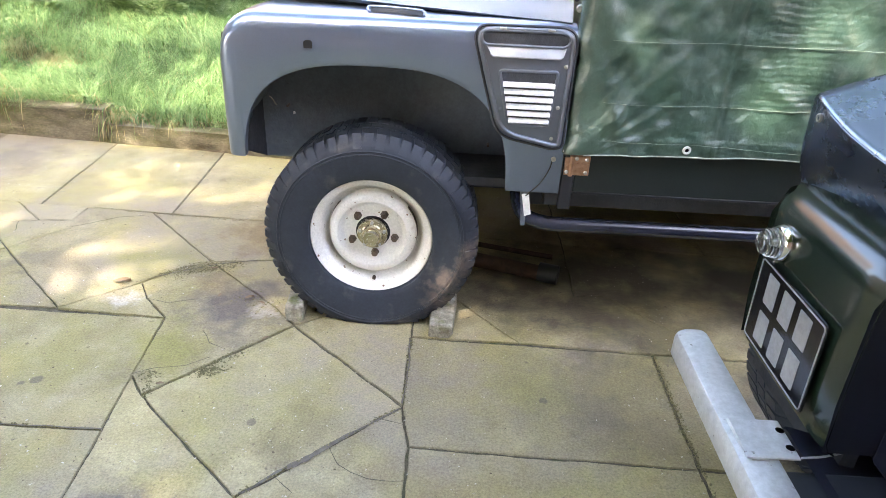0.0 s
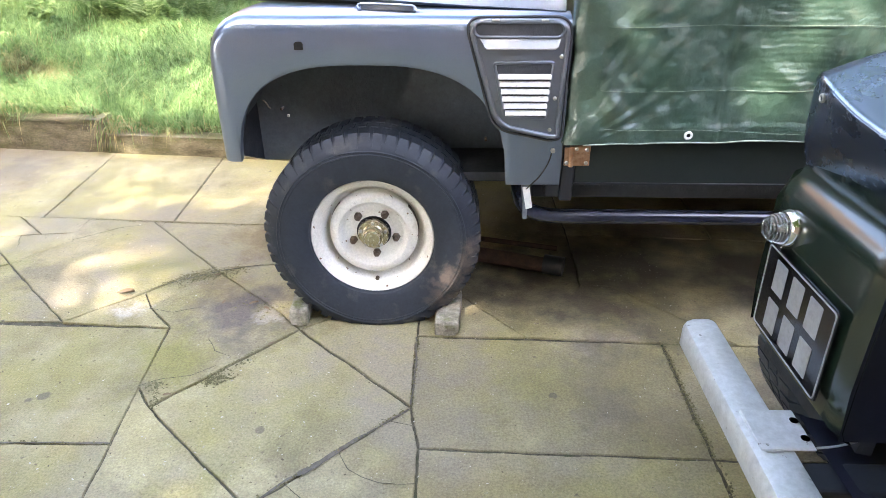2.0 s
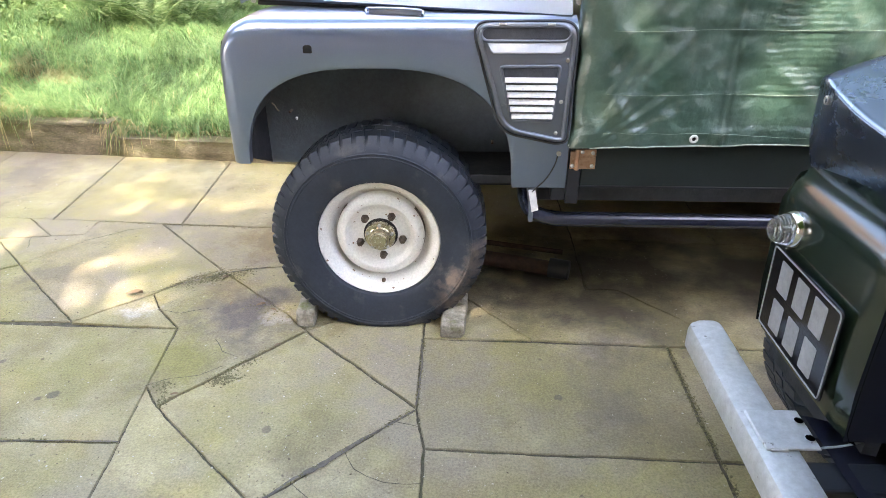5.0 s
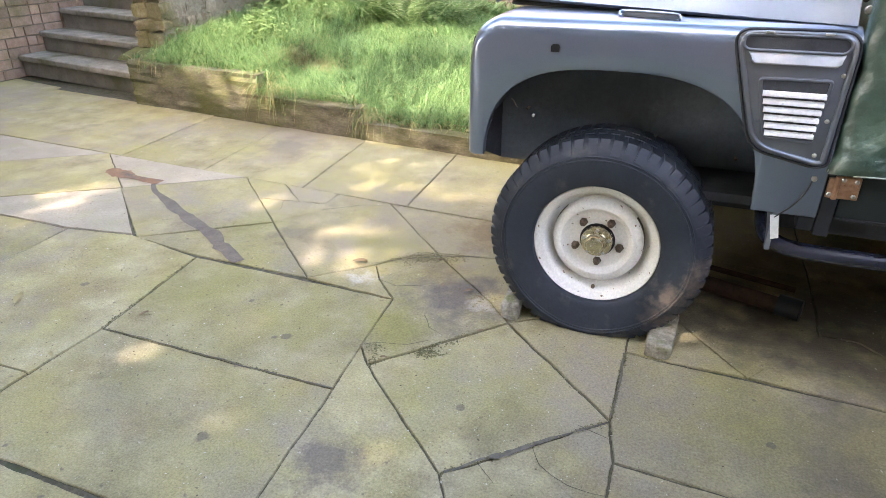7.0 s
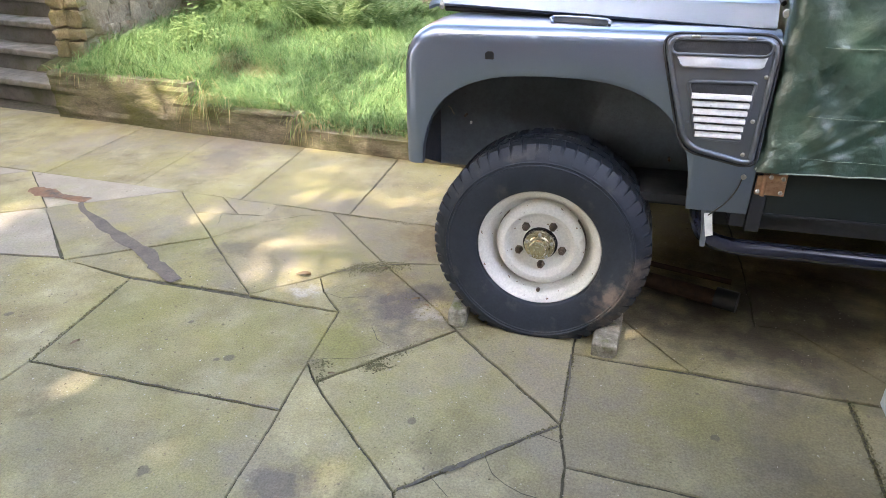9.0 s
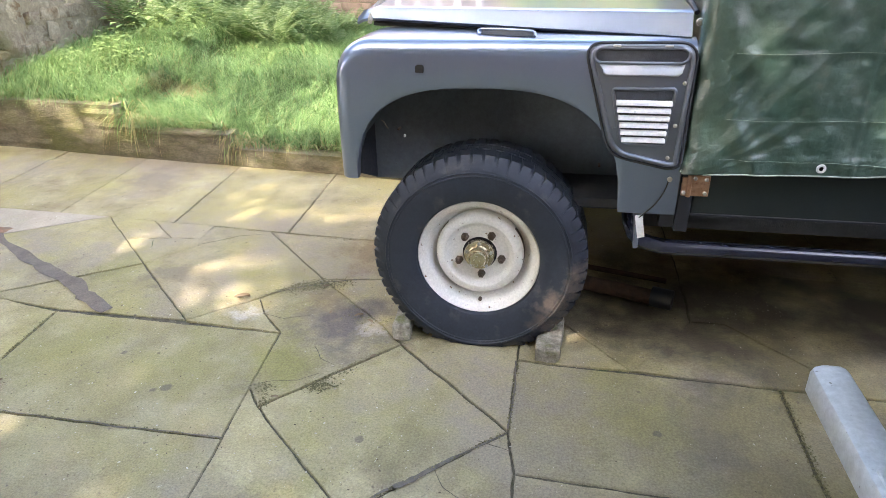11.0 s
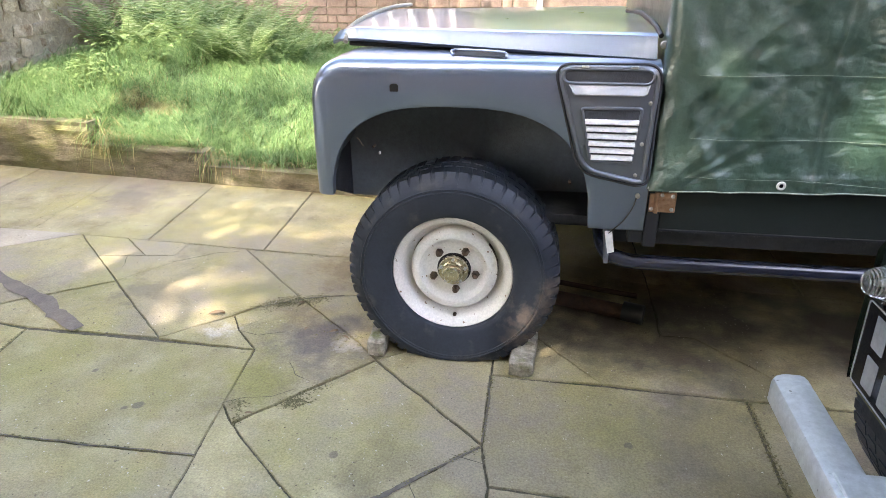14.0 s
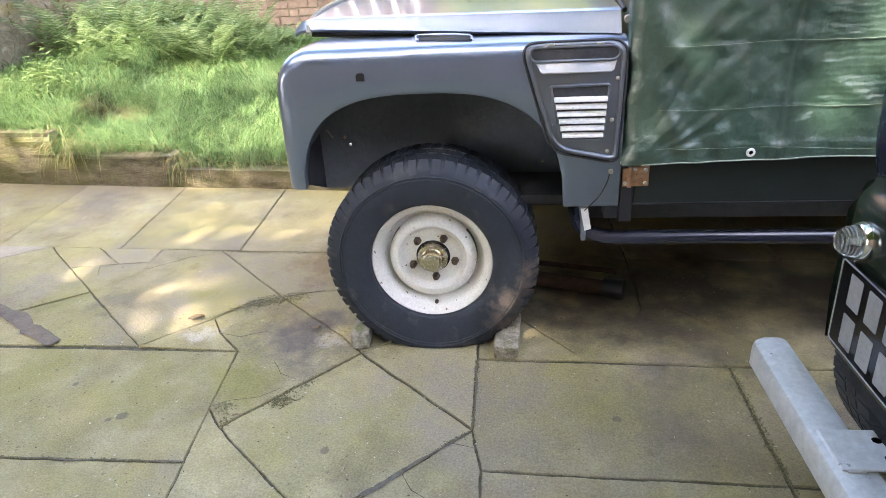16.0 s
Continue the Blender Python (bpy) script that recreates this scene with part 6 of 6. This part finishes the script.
lower = part("house_wall_side", box((0.2, 5.47, 0.4), (6.0, 5.75, 1.465)), FARBRICK)
tagged(lower, "weathered pink brick house wall", "wall", kind="structure")

# unseen leaves added to green what the bonnet reflects
IVY = leafy("ivy_leaf", (0.07, 0.11, 0.035), (0.26, 0.31, 0.12), (0.14, 0.20, 0.07), 0.25)
vs, fs = [], []
irng = np.random.default_rng(17)
for _ in range(3000):
    x, z = irng.uniform(-0.55, 5.9), 1.42 + 2.8 * irng.random() ** 1.2
    a = irng.uniform(0, 6.28)
    d = Vector((math.cos(a), -0.35, math.sin(a) - 0.3)).normalized()
    leaf_mesh(vs, fs, Vector((x, 5.47 - 0.09 * irng.random(), z)), d, (Vector((0, -1, 0.3)) - d * d.dot(Vector((0, -1, 0.3)))).normalized(), 0.13, 0.06, 0.1)
tagged(leaf_object("ivy", vs, fs, IVY), "unseen ivy, added to green the bonnet's reflection", "ivy", kind="stuff")

stone_wall = thing("stone_wall", (-4.6, 3.4, 0), "rough brown rubble stone wall beside the steps", "wall", kind="structure")
part("mortar", box((-4.56, 2.50, 0.0), (-4.25, 4.40, 2.2)), MORTAR, stone_wall)
srng = random.Random(21)


def stone(cx, cy, cz, sx, sy, sz, seed):
    bm = bmesh.new()
    add_box(bm, (-sx / 2, -sy / 2, -sz / 2), (sx / 2, sy / 2, sz / 2))
    bmesh.ops.subdivide_edges(bm, edges=bm.edges[:], cuts=4, use_grid_fill=True)
    tilt = Matrix.Rotation(0.09 * (rock((seed, 1, 2), 3.3)), 3, "X") @ Matrix.Rotation(0.08 * rock((seed, 4, 2), 3.3), 3, "Z")
    for v in bm.verts:
        k = sum(abs(abs(v.co[i]) * 2 - s) < 1e-4 for i, s in enumerate((sx, sy, sz)))
        v.co *= 1 - 0.05 * (k - 1)
        v.co += Vector((rock((v.co.x + seed, v.co.y, v.co.z), 9), rock((v.co.x, v.co.y + seed, v.co.z), 9), rock((v.co.x, v.co.y, v.co.z + seed), 9))) * 0.020
        v.co += Vector((rock((v.co.x + seed, v.co.y, v.co.z), 31), rock((v.co.x, v.co.y + seed, v.co.z), 31), rock((v.co.x, v.co.y, v.co.z + seed), 31))) * 0.013
        v.co = tilt @ v.co + Vector((cx, cy, cz))
    return part("stone", bm, RUBBLE, stone_wall, smooth=40)


z = 0.02
while z < 2.05:
    h = srng.uniform(0.085, 0.155)
    y = 2.50
    while y < 4.36:
        l = min(srng.uniform(0.11, 0.31), 4.40 - y)
        if l > 0.05:
            stone(-4.30 + srng.uniform(-0.012, 0.012), y + l / 2, z + h / 2 + srng.uniform(-0.015, 0.015), 0.12, l * srng.uniform(0.86, 1.02), h * srng.uniform(0.8, 1.05), srng.random() * 50)
        y += l
    x = -4.56
    while x < -4.26:
        l = srng.uniform(0.14, 0.22)
        stone(min(x + l / 2, -4.30), 2.51, z + h / 2, l - 0.015, 0.10, h - 0.016, srng.random() * 50)
        x += l
    z += h
back = thing("garden_wall", (-5.6, 5.2, 0), "brown rendered garden wall behind the bank", "wall", kind="structure")
part("render_coat", box((-6.4, 5.0, 0.0), (-3.9, 5.25, 2.6), 0.02), RUBBLE, back)

# unseen walls close the yard; the right and rear ones also block low sky
for lo, hi in (((-6.64, 1.1, 1.30), (-6.345, 6.0, 4.6)), ((-6.64, -4.0, 0.0), (-6.345, 1.09, 4.6))):
    tagged(part("side_house_wall", box(lo, hi), BRICK), "plain red brick house wall", "wall", kind="structure")
rear = part("rear_house_wall", box((-9.0, -8.3, 0.0), (6.0, -8.0, 5.6)), BRICK)
tagged(rear, "plain red brick house wall", "wall", kind="structure")
side = part("side_house_wall", box((6.01, -8.0, 0.0), (6.3, 5.4, 4.8)), BRICK)
tagged(side, "plain unseen brick wall, added to block low sky", "wall", kind="structure")

# ---- tree whose crown dapples the yard ----
tree = thing("tree", (-4.2, -7.2, 0), "broad leafy tree whose crown shades the yard", "tree")
part("trunk", tube([(-4.2, -7.2, -0.05), (-4.15, -7.1, 1.5), (-4.3, -7.0, 3.0), (-4.1, -6.8, 4.4)], 0.17, 14, smooth_steps=2), BARK, tree, smooth=60)
lrng = random.Random(4)
bm = bmesh.new()
for k in range(11):
    a = 6.28 * k / 11 + lrng.random() * 0.4
    r = lrng.uniform(2.0, 4.6)
    p = Vector((-4.15, -6.85, 3.2 + 0.1 * k))
    q = Vector((-3.6 + r * math.cos(a), -5.4 + r * math.sin(a), 5.4 + lrng.uniform(-0.4, 0.6)))
    tube([p, p.lerp(q, 0.35) + Vector((0, 0, 0.7)), p.lerp(q, 0.7) + Vector((0, 0, 0.5)), q], 0.045, 7, bm, smooth_steps=1)
part("limbs", bm, BARK, tree, smooth=60)
# the gaps in the crown, by where their light falls on the yard: x, y, reach
GAPS = ((-1.75, 1.86, 0.16), (-1.12, 1.88, 0.12), (-2.5, 1.9, 0.13), (-1.45, 1.95, 0.10), (-1.16, 0.30, 0.22), (-1.35, 0.52, 0.15), (-0.92, 1.12, 0.17), (-1.45, 1.22, 0.24), (-0.36, 0.08, 0.06), (-2.9, 0.25, 0.25), (-2.2, 1.4, 0.16), (-1.9, 0.6, 0.14),
        (0.41, 0.23, 0.075), (0.39, 0.165, 0.07), (0.335, 0.11, 0.055), (0.80, 0.733, 0.06), (1.055, -0.43, 0.045), (-0.44, -0.87, 0.06), (-1.16, -0.92, 0.07))
# gaps whose light falls on the hanging sheet: x, height, reach
SHEET_GAPS = ((1.27, 0.87, 0.07), (1.28, 0.94, 0.075), (1.29, 1.01, 0.075), (1.34, 1.09, 0.085), (1.38, 1.17, 0.09), (1.36, 1.25, 0.09), (0.90, 1.00, 0.04), (0.98, 0.80, 0.04), (1.10, 0.99, 0.045), (0.70, 0.76, 0.05), (0.76, 0.85, 0.045), (0.78, 1.08, 0.045), (1.62, 0.98, 0.11))
LIT = [(x + z * 0.316, -0.04 + z * 0.758, r) for x, z, r in SHEET_GAPS]
vs, fs = [], []
crng = np.random.default_rng(8)
while len(fs) < 78000 * 6:
    gx, gy = crng.uniform(-7.6, 4.2), crng.uniform(-3.6, 7.0)
    gap = 0.0
    for x, y, r in GAPS:
        gap = max(gap, 1.6 - math.hypot(gx - x, (gy - y) * 0.8) / r)
    gap = max(gap, (1.7 * rock((gx * 1.6, gy * 1.3, 7.0)) - 0.95) * (0.0 if gx > 0.5 else 1))
    gap = min(gap, 0.97 if 0.25 < gx < 0.8 and 0 < gy < 0.85 else 0.70)
    if gy > 2.1 and gx > -3.9:
        gap = (0.88 if gy < 4.7 else 0.55) + 0.36 * rock((gx * 1.1, gy * 1.1, 1.0))
    for x, y, r in LIT:
        gap = max(gap, min(1.7 - math.hypot(gx - x, gy - y) / r, 1.0))
    if crng.random() < gap:
        continue
    h = crng.uniform(4.6, 6.4)
    c = Vector((gx, gy, 0)) + SUN * (h / SUN.z)
    a = crng.random() * 6.28
    d = Vector((math.cos(a), math.sin(a), crng.uniform(-0.5, 0.3))).normalized()
    up = (Vector((crng.normal() * 0.3, crng.normal() * 0.3, 1)) - d * d.z).normalized()
    leaf_mesh(vs, fs, c, d, up, 0.125, 0.046, 0.15)
# extra leaves block stray sun between the vehicles and on the paving before them
for x0, x1, y0, y1, n in ((0.45, 2.3, -0.15, 0.55, 1500), (-0.6, 1.4, -1.35, -0.12, 2600)):
    for _ in range(n):
        gx, gy, h = crng.uniform(x0, x1), crng.uniform(y0, y1), crng.uniform(4.8, 6.2)
        if min(math.hypot(gx - x, gy - y) - r for x, y, r in [*GAPS, *LIT]) < 0.05:
            continue
        a = crng.random() * 6.28
        leaf_mesh(vs, fs, Vector((gx, gy, 0)) + SUN * (h / SUN.z), Vector((math.cos(a), math.sin(a), 0)), Vector((0, 0, 1)), 0.125, 0.046, 0.15)
leaf_object("crown", vs, fs, LEAF, tree)
